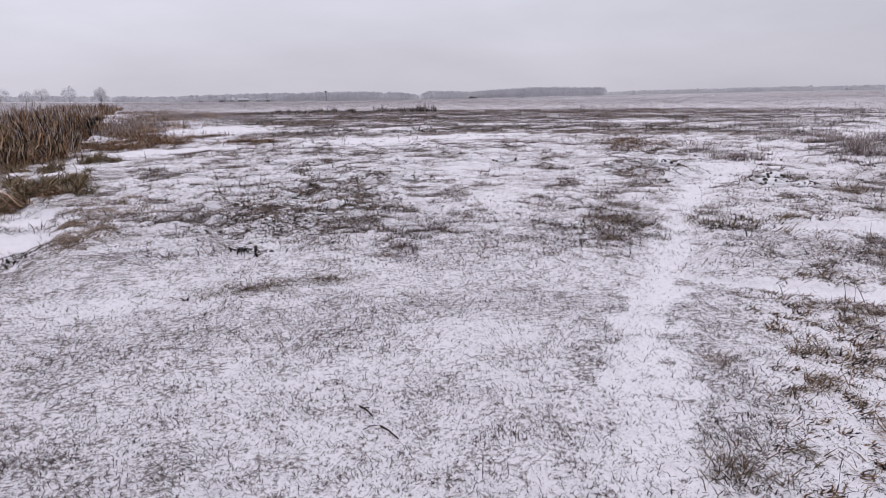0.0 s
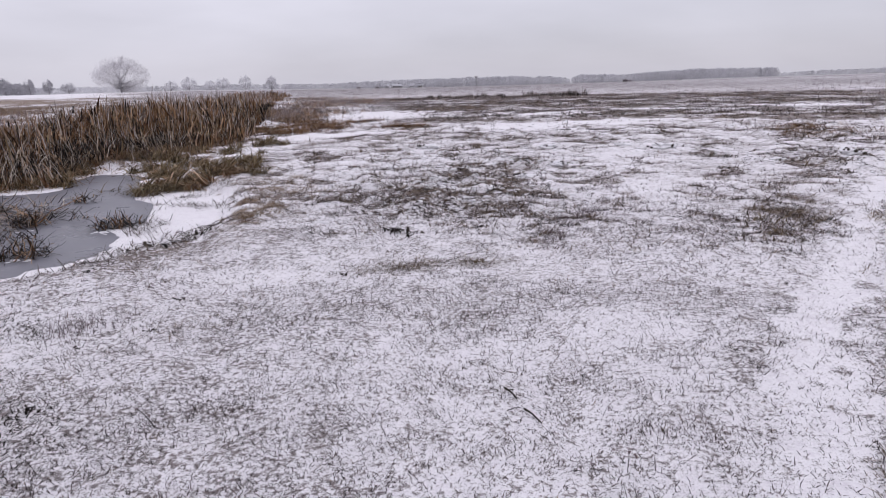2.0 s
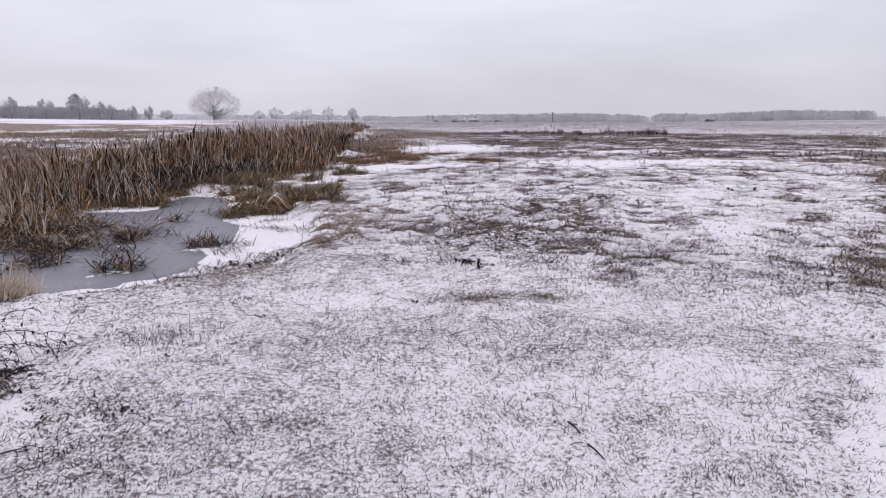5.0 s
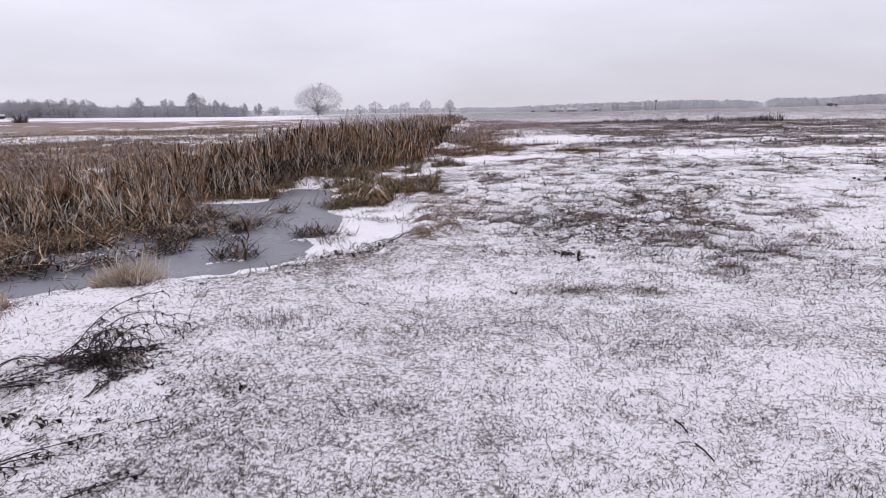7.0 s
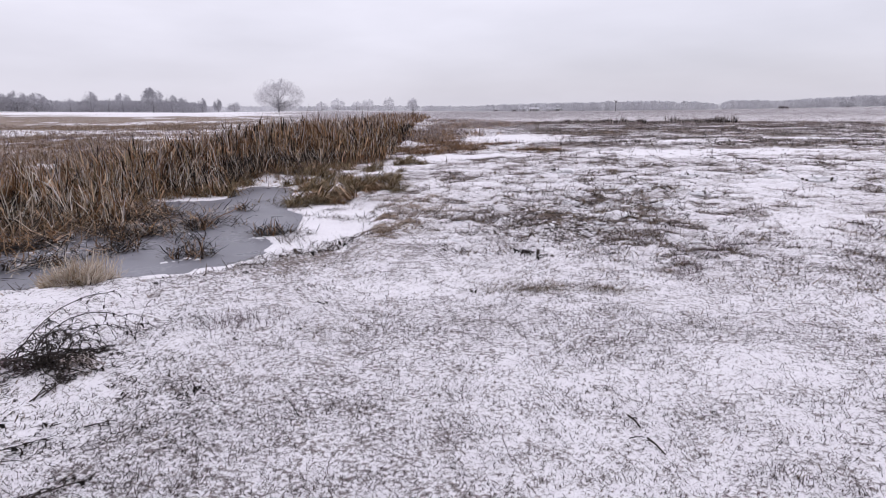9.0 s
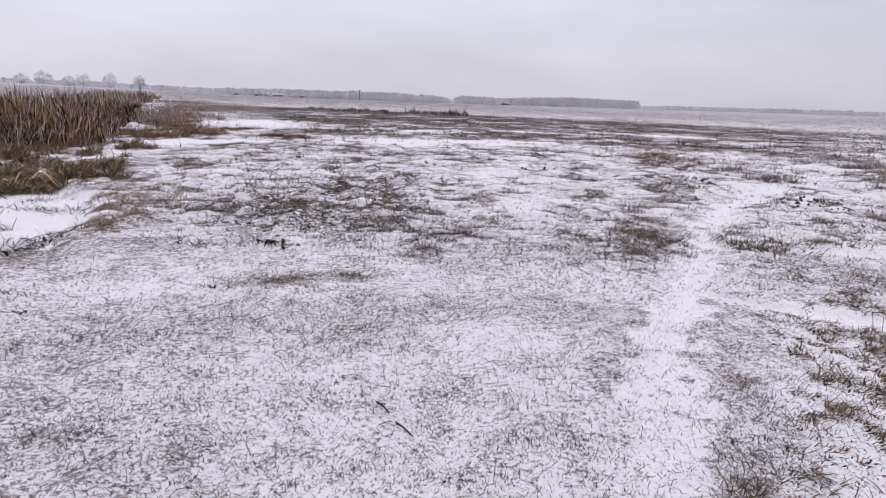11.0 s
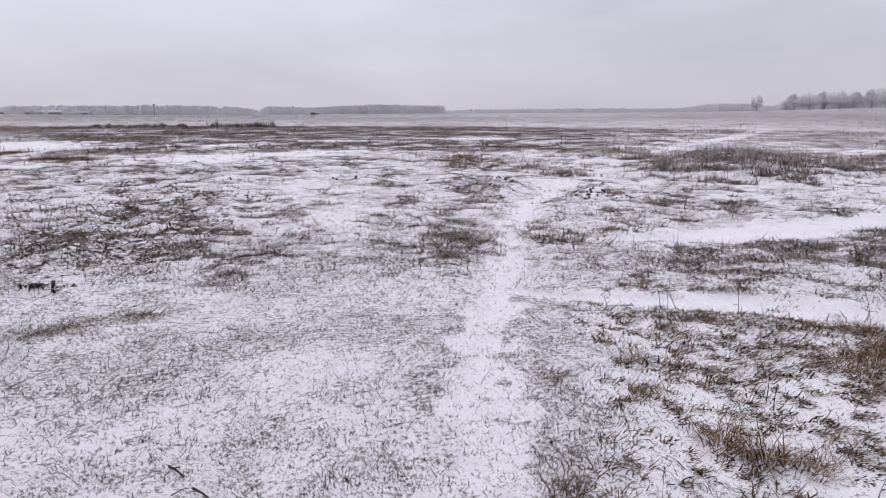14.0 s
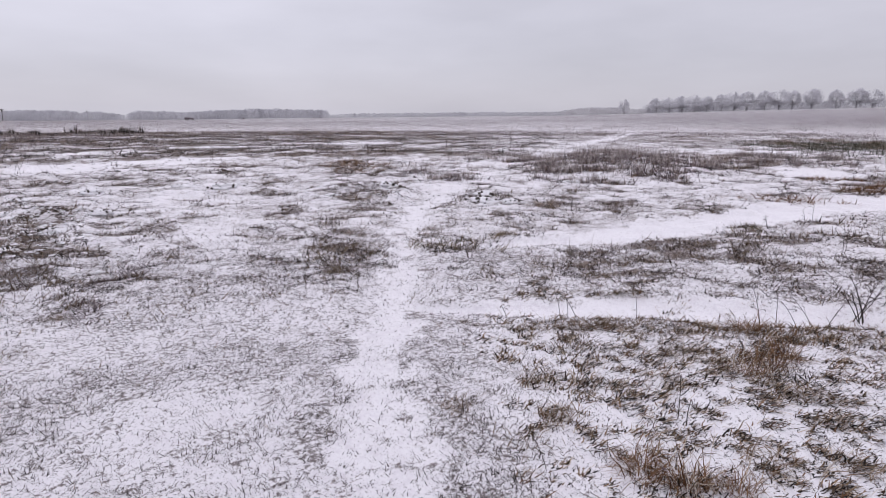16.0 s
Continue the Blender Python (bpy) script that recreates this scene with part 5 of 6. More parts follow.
def straw_bundle(x, y, size, blades, label, straw=FROST_STRAW, tilt=(0, 0)):
    t = thing("frosted_grass_clump", x, y, label, "grass clump")
    t.matrix_world = t.matrix_world @ pose(0, 0, 0, tilt[0], tilt[1], 0)
    part("blade_tuft", tussock_mesh("blade_tuft", blades, 0.11 * size, (0.14 * size, 0.46 * size), (0.0, 0.9), (-1.6, 2.6), (0.006, 0.012), straw, 1, 5, 0.75), t)
    part("blade_skirt", tussock_mesh("blade_skirt", blades // 2, 0.24 * size, (0.1 * size, 0.3 * size), (0.4, 1.4), (0.0, 1.6), (0.005, 0.010), SEDGE), t)


for x, y, size, blades, lean_x, lean_y in ((-4.92, 4.68, 0.85, 260, 12, 18), (-4.78, 4.74, 0.75, 220, -8, 30), (-5.06, 4.74, 0.95, 280, 10, -14), (-4.94, 4.92, 1.1, 300, -12, 6), (-5.16, 4.62, 0.6, 180, 25, -20), (-5.30, 4.78, 0.55, 150, 5, -30)):
    straw_bundle(x, y, size, blades, "pale hoarfrosted grass clump on the pond bank", tilt=(lean_x, lean_y))
straw_bundle(-5.42, 3.72, 0.5, 200, "ochre dry grass clump on the pond bank")
straw_bundle(-5.2, 3.45, 0.45, 200, "ochre dry grass clump on the pond bank")
straw_bundle(-5.8, 3.6, 0.55, 200, "ochre dry grass clump on the pond bank")


# ---- weeds, twigs and molehills ----
def curve_points(p, heading, lift, length, sag, steps=7):
    pts, a, pitch = [Vector(p)], heading, lift
    for _ in range(steps):
        a += random.gauss(0, 0.13)
        pitch -= sag / steps
        step = length / steps
        pts.append(pts[-1] + Vector((math.cos(a) * math.cos(pitch), math.sin(a) * math.cos(pitch), math.sin(pitch))) * step)
    return pts


def sticks_along(pts, r0, r1):
    n = len(pts) - 1
    return [(pts[k], pts[k + 1], r0 + (r1 - r0) * k / n, r0 + (r1 - r0) * (k + 1) / n) for k in range(n)]


def stick_mesh(name, rows, material, sides=5):
    """Tapering round sticks; rows that follow on from one another share their rings and make one bent stick."""
    verts, faces, ring, last = [], [], None, None
    for p0, p1, r0, r1 in rows:
        p0, p1 = Vector(p0), Vector(p1)
        axis = (p1 - p0).normalized()
        u = axis.cross(Vector((0.31, 0.17, 0.93)) if abs(axis.z) < 0.95 else Vector((1, 0.2, 0))).normalized()
        v = axis.cross(u)
        if last is None or (p0 - last).length > 1e-5:
            ring = [len(verts) + k for k in range(sides)]
            verts += [p0 + (u * math.cos(2 * math.pi * k / sides) + v * math.sin(2 * math.pi * k / sides)) * r0 for k in range(sides)]
            faces.append(ring[::-1])
        else:
            faces.pop()
        tip = [len(verts) + k for k in range(sides)]
        verts += [p1 + (u * math.cos(2 * math.pi * k / sides) + v * math.sin(2 * math.pi * k / sides)) * r1 for k in range(sides)]
        faces += [(ring[k], ring[(k + 1) % sides], tip[(k + 1) % sides], tip[k]) for k in range(sides)] + [tip]
        ring, last = tip, p1
    me = bpy.data.meshes.new(name)
    me.from_pydata([tuple(p) for p in verts], [], [tuple(f) for f in faces])
    me.materials.append(material)
    return me


def leaf_strips(name, points, length, width, material):
    n = len(points)
    return strips(name, np.array([tuple(p) for p in points]), RNG.uniform(0, 6.3, n), RNG.uniform(1.0, 2.4, n), RNG.uniform(length[0], length[1], n), RNG.uniform(width[0], width[1], n), RNG.uniform(0.3, 1.6, n), material, 3)


def toppled_weed(x, y, heading, stems, length, spread, leafy, label, lift=0.5, leaf=LEAF_AND_SHADE):
    """A dead weed with stems fanned to one side, side twigs and curled hanging leaves."""
    t = thing("dead_weed", x, y, label, "dead weed")
    tips = []
    for _ in range(stems):
        rows = []
        pts = curve_points((random.gauss(0, 0.04), random.gauss(0, 0.04), 0.01), heading + random.gauss(0, spread), random.uniform(0.25, 1.15) * lift + 0.1, length * random.uniform(0.4, 1.15), lift * random.uniform(1.0, 2.8))
        for p in pts:
            p.z = max(p.z, 0.006)
        rows += sticks_along(pts, 0.0045, 0.0015)
        for k in range(2, len(pts)):
            for _ in range(3 if leafy > 200 else 2):
                side = curve_points(pts[k], heading + random.uniform(-1.6, 1.6), random.uniform(-0.3, 0.8), length * random.uniform(0.08, 0.22), 1.2, 4)
                for p in side:
                    p.z = max(p.z, 0.004)
                rows += sticks_along(side, 0.002, 0.001)
                tips += side[1:]
        part("stem", stick_mesh("stem", rows, TWIG_BLACK), t)
    random.shuffle(tips)
    tips = tips[:leafy]
    part("foliage", leaf_strips("foliage", tips, (0.018, 0.05), (0.008, 0.020), leaf), t, "curled withered leaves")


toppled_weed(-3.74, 2.95, radians(22), 9, 0.78, 0.40, 420, "blackened dead weed bush toppled onto snow", 1.0)
toppled_weed(-3.50, 3.02, radians(35), 9, 0.62, 0.7, 420, "blackened dead weed bush toppled onto snow", 1.35)
toppled_weed(-3.42, 3.00, radians(150), 9, 0.50, 1.1, 420, "blackened dead weed bush toppled onto snow", 1.4)
toppled_weed(-3.48, 2.92, radians(210), 8, 0.40, 0.9, 380, "frosted grey dead weed toppled onto snow", 1.1, HEATH)
toppled_weed(-3.40, 2.96, radians(10), 6, 0.40, 0.8, 260, "frosted grey dead weed toppled onto snow", 1.0, REED_GREY)
toppled_weed(-4.08, 2.72, radians(33), 2, 0.62, 0.08, 40, "arched dead weed stem over snow", 0.75)
toppled_weed(-3.72, 2.50, radians(30), 3, 0.35, 0.3, 40, "dark dead weed stems lying on snow", 0.2)
toppled_weed(-3.85, 2.3, radians(65), 4, 0.6, 0.2, 60, "dark dead weed stems lying on snow", 0.2)
toppled_weed(-3.15, 2.5, radians(100), 3, 0.42, 0.25, 40, "dark dead weed stems lying on snow", 0.2)
toppled_weed(-2.38, 1.62, radians(70), 1, 0.62, 0.05, 30, "single dead weed stem lying on snow", 0.12)
toppled_weed(-3.05, 1.62, radians(52), 3, 0.55, 0.12, 50, "dark dead weed stems lying on snow", 0.25)
toppled_weed(-2.62, 2.33, radians(25), 1, 0.22, 0.1, 8, "short dead weed stem lying on snow", 0.05)
toppled_weed(-3.5, 7.1, radians(60), 3, 0.75, 0.4, 20, "thin dead weed on the snowy pond margin", 0.5)
toppled_weed(-3.3, 7.75, radians(30), 3, 0.5, 0.5, 20, "thin dead weed on the snowy pond margin", 0.6)
toppled_weed(-5.2, 7.8, radians(10), 2, 0.3, 0.8, 10, "bent dead stem frozen in ice", 1.0)


def leaf_cluster(x, y, size, leaves, label):
    t = thing("withered_rosette", x, y, label, "withered plant")
    pts = [(random.gauss(0, size * 0.5), random.gauss(0, size * 0.4), random.uniform(0.01, 0.5 * size)) for _ in range(leaves)]
    part("foliage", leaf_strips("foliage", pts, (0.3 * size, 0.8 * size), (0.12 * size, 0.34 * size), LEAF_AND_SHADE), t)
    part("stalk_spray", stick_mesh("stalk_spray", [(Vector((p[0] * 0.2, p[1] * 0.2, 0)), Vector(p), 0.003, 0.002) for p in pts[: max(4, leaves // 4)]], TWIG_BLACK), t)


for row in ((-0.86, 6.76, 0.12, 36), (-0.7, 6.6, 0.1, 14), (-2.30, 4.62, 0.06, 9), (-2.22, 3.99, 0.05, 6), (-3.52, 6.33, 0.15, 20), (-3.38, 6.28, 0.13, 18), (-3.3, 6.6, 0.12, 16), (-3.22, 6.75, 0.12, 14), (-3.1, 7.02, 0.12, 14), (-3.08, 7.15, 0.1, 12), (-3.44, 5.3, 0.07, 10), (-4.05, 4.75, 0.07, 8),
            (-2.54, 3.7, 0.05, 5), (0.05, 7.0, 0.08, 8), (-1.13, 5.22, 0.07, 8), (0.83, 7.0, 0.07, 6), (6.35, 9.3, 0.09, 5), (-3.05, 2.2, 0.08, 12), (-3.3, 2.2, 0.08, 10), (-2.3, 2.9, 0.07, 10)):
    leaf_cluster(*row, "withered blackened leaf rosette on snow")


for _ in range(14):
    leaf_cluster(random.uniform(-4.3, -2.5), random.uniform(1.9, 3.0), random.uniform(0.03, 0.055), random.randint(6, 14), "withered dark leaves scattered on snow")


def black_stick(a, b, thick, label):
    t = thing("fallen_stick", a[0], a[1], label, "stick")
    span = Vector((b[0] - a[0], b[1] - a[1], 0.0))
    pts = [span * (k / 6) + Vector((random.gauss(0, 0.002), random.gauss(0, 0.002), 0.008 + 0.008 * math.sin(k / 6 * math.pi))) for k in range(7)]
    part("shaft", stick_mesh("shaft", sticks_along(pts, thick, thick * 0.55), TWIG_BLACK, 6), t)
    knot = sticks_along(curve_points(pts[2], random.uniform(0, 6), 0.5, 0.035, 0.5, 3), thick * 0.6, thick * 0.3)
    part("side_twig", stick_mesh("side_twig", knot, TWIG_BLACK, 5), t)


black_stick((0.16, 3.15), (0.22, 3.03), 0.0065, "short black fallen stick on snow")
black_stick((0.25, 2.925), (0.325, 2.78), 0.0058, "short black fallen stick on snow")
black_stick((0.16, 2.90), (0.235, 2.93), 0.0025, "thin dark fallen twig on snow")
black_stick((4.02, 5.35), (3.86, 5.12), 0.004, "short black fallen stick on snow")


def dry_stalk(x, y, tall, stems, label, branch=3, thick=0.003):
    t = thing("dry_stalk", x, y, label, "dry stalk", "dry stalks standing in snow")
    tips = []
    for _ in range(stems):
        rows = []
        pts = curve_points((random.gauss(0, 0.05) if stems > 1 else 0, random.gauss(0, 0.05) if stems > 1 else 0, -0.01), random.uniform(0, 6.3), random.uniform(1.1, 1.5), tall * random.uniform(0.7, 1.1), 0.3)
        rows += sticks_along(pts, thick, thick * 0.4)
        for _ in range(branch):
            side = curve_points(random.choice(pts[3:]), random.uniform(0, 6.3), random.uniform(0.4, 1.2), tall * random.uniform(0.12, 0.3), 0.4, 3)
            rows += sticks_along(side, thick * 0.6, thick * 0.3)
            tips.append(side[-1])
        tips.append(pts[-1])
        part("stem", stick_mesh("stem", rows, TWIG_BLACK, 4), t)
    tagged(part("seed_spray", leaf_strips("seed_spray", tips * 3, (0.012, 0.03), (0.006, 0.012), HEATH), t, "small dry seed heads"), kind="stuff")


for row in ((-3.27, 3.52, 0.30, 1, 3), (-1.56, 2.75, 0.17, 1, 1), (5.14, 3.16, 0.3, 1, 2), (5.25, 3.09, 0.32, 1, 1), (5.40, 3.0, 0.28, 1, 3), (5.5, 2.92, 0.3, 2, 2), (4.05, 4.22, 0.28, 2, 2), (4.15, 4.15, 0.25, 1, 2), (3.7, 4.5, 0.2, 1, 3),
            (3.26, 2.54, 0.26, 1, 0), (3.22, 2.46, 0.24, 1, 0), (4.4, 3.75, 0.25, 1, 1), (9.2, 5.4, 0.25, 2, 2), (10.0, 5.2, 0.3, 2, 2), (10.4, 4.3, 0.35, 2, 3), (8.6, 4.1, 0.35, 2, 3)):
    dry_stalk(*row[:4], "thin dry weed stalk standing in snow", row[4])
for _ in range(26):
    d, az = random.uniform(2.4, 5.6), random.uniform(40, 66)
    dry_stalk(d * math.sin(radians(az)), d * math.cos(radians(az)), random.uniform(0.10, 0.26), 1, "thin dry weed stalk standing in snow", random.choice((0, 0, 1, 2)), 0.0016)
for _ in range(22):
    d, az = random.uniform(2.4, 6.5), random.uniform(-40, 30)
    dry_stalk(d * math.sin(radians(az)), d * math.cos(radians(az)), random.uniform(0.06, 0.15), 1, "thin dry weed stalk standing in snow", random.choice((0, 0, 1)), 0.0014)
dry_stalk(6.05, 2.85, 0.42, 7, "dark leafless weed shrub standing in snow", 4, 0.005)
dry_stalk(6.6, 2.8, 0.45, 6, "dark leafless weed shrub standing in snow", 4, 0.004)
for k in range(16):
    x, y = random.uniform(-1.8, 1.2), random.uniform(8.2, 12.0)
    dry_stalk(x, y, random.uniform(0.12, 0.3), 3, "frosted weed stalk standing in rough grass", 3)
for x, y, tall in ((-0.1, 23.0, 0.6), (0.6, 22.6, 0.7), (1.5, 22.4, 0.9), (2.6, 23.2, 0.55), (-0.4, 22.4, 0.5), (3.1, 22.5, 0.5)):
    dry_stalk(x, y, tall * 0.65, 3, "tall dry weed standing in a snow patch", 3, 0.005)


def molehill(x, y, size, crumbs):
    t = thing("molehill", x, y, "snow-covered molehill with dark soil crumbs", "molehill", "molehills")
    bm = bmesh.new()
    bmesh.ops.create_icosphere(bm, subdivisions=3, radius=1.0)
    for v in bm.verts:
        k = 0.8 + 0.5 * noise.fractal(v.co * 1.8 + Vector((x, y, 0)), 1.0, 2.0, 3)
        v.co = Vector((v.co.x * size * k, v.co.y * size * k, max(v.co.z, -0.25) * size * 0.3 * k))
    for f in bm.faces:
        f.smooth = True
    me = bpy.data.meshes.new("mound")
    bm.to_mesh(me)
    bm.free()
    me.materials.append(SNOW)
    part("mound", me, t)
    for _ in range(crumbs):
        a, r, s = random.uniform(0, 6.3), size * random.uniform(0.2, 1.25), size * random.uniform(0.3, 0.9)
        lift = max(0.005, size * 0.24 * math.sqrt(max(0.0, 1 - (r / size) ** 2)))
        crumb = part("soil_crumb", random.choice(CRUMBS), t, "dark frozen soil crumb")
        crumb.matrix_local = pose(r * math.cos(a), r * math.sin(a), lift, 0, 0, random.uniform(0, 360)) @ Matrix.Diagonal((s, s, s, 1))


def crumb_mesh():
    bm = bmesh.new()
    bmesh.ops.create_icosphere(bm, subdivisions=1, radius=0.12)
    for v in bm.verts:
        v.co *= random.uniform(0.6, 1.35)
    me = bpy.data.meshes.new("soil_crumb")
    bm.to_mesh(me)
    bm.free()
    me.materials.append(SOIL)
    return me


CRUMBS = [crumb_mesh() for _ in range(5)]
for row in ((0.78, 10.7, 0.24, 12), (1.53, 11.87, 0.2, 9), (-1.51, 12.1, 0.19, 9), (-1.18, 15.8, 0.28, 10), (0.24, 12.8, 0.22, 10), (1.73, 15.5, 0.26, 10), (7.7, 10.1, 0.36, 18), (8.25, 10.75, 0.30, 14), (8.05, 9.6, 0.26, 14),
            (11.3, 11.35, 0.26, 7), (7.24, 13.03, 0.34, 14), (6.9, 12.6, 0.24, 10), (5.6, 12.1, 0.22, 10), (4.26, 14.7, 0.32, 14), (3.56, 15.8, 0.25, 9), (-0.6, 10.6, 0.22, 9), (0.25, 9.2, 0.18, 9), (-0.3, 8.7, 0.15, 8), (-1.0, 9.6, 0.17, 9), (0.5, 14.6, 0.2, 8)):
    molehill(*row)


def clods(name, rows, material, size, label, category):
    """Small angular lumps half sunk in the ground, in a scatter round each row's (x, y, across, away, count)."""
    corners = np.array([(1, 0, 0), (0, 1, 0), (-1, 0, 0), (0, -1, 0), (0, 0, 0.55)], float)
    pattern = np.array([0, 1, 4, 1, 2, 4, 2, 3, 4, 3, 0, 4])
    spots = []
    for cx, cy, across, away, count in rows:
        d = math.hypot(cx, cy)
        t, r = RNG.normal(0, 0.5, count) * across, RNG.normal(0, 0.5, count) * away
        spots.append(np.stack([cx + (r * cx + t * cy) / d, cy + (r * cy - t * cx) / d], 1))
    spots = np.concatenate(spots)
    spots = spots[RNG.random(len(spots)) < smooth(0.42, 0.6, fbm(spots[:, 0], spots[:, 1], 2.2, 191, 3))]
    n = len(spots)
    grown = RNG.uniform(size[0], size[1], n)
    verts = corners[None] * RNG.uniform(0.55, 1.3, (n, 5, 3)) * grown[:, None, None]
    a = RNG.uniform(0, 6.3, n)
    c, s = np.cos(a)[:, None], np.sin(a)[:, None]
    verts = np.stack([verts[:, :, 0] * c - verts[:, :, 1] * s, verts[:, :, 0] * s + verts[:, :, 1] * c, verts[:, :, 2] - 0.002], 2) + scatter(spots[:, 0], spots[:, 1])[:, None]
    loops = (np.arange(n)[:, None] * 5 + pattern[None]).ravel()
    me = raw_mesh(name, verts.reshape(-1, 3), loops, np.arange(4 * n) * 3, np.full(4 * n, 3), material)
    tagged(new(name, me), label, category, kind="stuff")


CLODDY = [(-0.5, 9.9, 1.9, 2.6, 1500), (0.9, 12.4, 1.0, 1.6, 400), (6.4, 12.5, 1.3, 1.6, 500), (8.0, 10.2, 0.7, 0.9, 160), (2.0, 18.0, 5.0, 4.0, 1500), (9.5, 19.0, 2.0, 3.0, 500), (6.0, 28.0, 7.0, 5.0, 1200), (15.0, 14.5, 3.0, 4.0, 700)]
clods("soil_clods", CLODDY, SOIL, (0.012, 0.045), "dark frozen soil clods among rough grass", "soil clods")


# ---- trees and the far edge of the land ----
def grow(tall, radius, low, limbs, subs, twigs, seed):
    """A leafless tree whose crown fills an oval from low to tall: segments (start, end, radius, radius) of trunk, limbs, branches and twigs."""
    rnd = random.Random(seed)
    levels = [[], [], [], []]
    girth = tall * 0.026
    axis = [Vector((rnd.gauss(0, 0.012) * tall * k / 6, rnd.gauss(0, 0.012) * tall * k / 6, -0.3 + (tall * 0.75 + 0.3) * k / 6)) for k in range(7)]
    for k in range(6):
        levels[0].append((axis[k], axis[k + 1], girth * (1 - 0.15 * k), girth * (1 - 0.15 * (k + 1))))
    mid = low * tall + 0.40 * (tall - low * tall)
    for i in range(limbs):
        a, u = rnd.uniform(0, 2 * math.pi), rnd.uniform(-0.92, 0.98)
        reach = rnd.uniform(0.55, 0.9) * (1 + 0.12 * math.sin(3 * a + seed))
        w = math.sqrt(1 - u * u)
        end = Vector((math.cos(a) * w * radius * reach, math.sin(a) * w * radius * reach, mid + u * (tall - mid if u > 0 else mid - low * tall) * reach))
        h = min(0.74, max(0.08, rnd.uniform(0.2, 0.75) * end.z / tall)) * tall
        f = h / (tall * 0.75) * 6
        start = axis[int(f)].lerp(axis[min(6, int(f) + 1)], f - int(f))
        bend = start.lerp(end, 0.5) + Vector((0, 0, -0.06 * tall)) + Vector((rnd.gauss(0, 0.03), rnd.gauss(0, 0.03), 0)) * tall
        pts = [start.lerp(bend, t).lerp(bend.lerp(end, t), t) for t in [k / 6 for k in range(7)]]
        for k in range(6):
            levels[1].append((pts[k], pts[k + 1], girth * 0.36 * (1 - 0.14 * k), girth * 0.36 * (1 - 0.14 * (k + 1))))
        for _ in range(subs):
            t = rnd.uniform(1.5, 6)
            p = pts[int(t)] if int(t) == 6 else pts[int(t)].lerp(pts[int(t) + 1], t - int(t))
            out = (p - Vector((0, 0, mid * 0.8))).normalized() * 0.6 + Vector((rnd.gauss(0, 0.6), rnd.gauss(0, 0.6), rnd.gauss(0.05, 0.5)))
            levels[2].append((p, p + out.normalized() * radius * rnd.uniform(0.08, 0.2), girth * 0.12, girth * 0.06))
    lumps = [(rnd.uniform(0, 6.3), rnd.uniform(-0.8, 1.0), rnd.uniform(0.7, 1.05)) for _ in range(26)]
    while len(levels[3]) < twigs:
        a, u, r = rnd.choice(lumps)
        a, u = a + rnd.gauss(0, 0.35), max(-0.98, min(0.98, u + rnd.gauss(0, 0.2)))
        r = min(1.06, r * (1 - abs(rnd.gauss(0, 0.22))))
        w = math.sqrt(1 - u * u)
        p = Vector((math.cos(a) * w * radius * r, math.sin(a) * w * radius * r, mid + u * (tall - mid if u > 0 else mid - low * tall) * r))
        d = Vector((math.cos(a) * w, math.sin(a) * w, u)) * 0.8 + Vector((rnd.gauss(0, 0.7), rnd.gauss(0, 0.7), rnd.gauss(0.2, 0.7)))
        levels[3].append((p, p + d.normalized() * tall * rnd.uniform(0.035, 0.08), girth * 0.05, girth * 0.03))
    return levels


def tree_thing(name, x, y, z, levels, thin, label, group="", rime=RIME):
    t = thing(name, x, y, label, "tree", group, z=z)
    wood = [s for level in levels[:-2] for s in level]
    part("trunk", stick_mesh("trunk", wood, BARK, 4), t)
    fine = [s for level in levels[-2:] for s in level]
    part("crown", spikes("crown", [tuple(s[0]) for s in fine], [tuple(s[1]) for s in fine], thin, rime), t, "crown of rimed bare twigs")
    return t


def far_place(az, d):
    x, y = d * math.sin(radians(az)), d * math.cos(radians(az))
    return x, y, float(height(np.array([x]), np.array([y]))[0])


x, y, z = far_place(-29.0, 220)
tree_thing("round_tree", x, y, z, grow(10.6, 8.2, 0.02, 50, 15, 17000, 5), 0.058, "broad round leafless tree white with hoarfrost")

forms = []
for k, (tall, spread, fork, limbs, label) in enumerate(((8.0, 3.6, 0.05, 14, "small round tree grey with hoarfrost"), (9.0, 2.2, 0.06, 14, "slender upright tree grey with hoarfrost"), (11.0, 3.1, 0.20, 14, "tall leafless tree grey with hoarfrost"),
                                                        (10.0, 3.6, 0.16, 14, "leafless tree grey with hoarfrost"))):
    forms.append((grow(tall, spread, fork, limbs, 7, 2800 if k < 2 else 4200, 40 + k), tall, label))
made = {}


def far_tree(kind, az, d, top, wide=1.0):
    """A tree on a bearing whose top stands at that many degrees over the level."""
    x, y, z = far_place(az, d)
    levels, tall, label = forms[kind]
    want = max(2.5, 1.6 + d * math.tan(radians(top + (0.12 if az > 45 else 0.05))) - z)
    wide *= 1.5 if az > 51 else 1.15
    key = (kind, az < -30)
    if key not in made:
        # Paler rime holds haze in its colour; the western wood is darker.
        ob = made[key] = tree_thing("frosted_tree", 0, 0, 0, levels, 0.15, label, "trees along the field edge", RIME_EDGE if az < -30 else RIME_HAZE)
    else:
        ob = copy_thing(made[key], Matrix.Identity(4))
    s = want / (tall * 1.04)
    ob.matrix_world = pose(x, y, z, 0, 0, random.uniform(0, 360)) @ Matrix.Diagonal((s * wide, s * wide, s, 1))


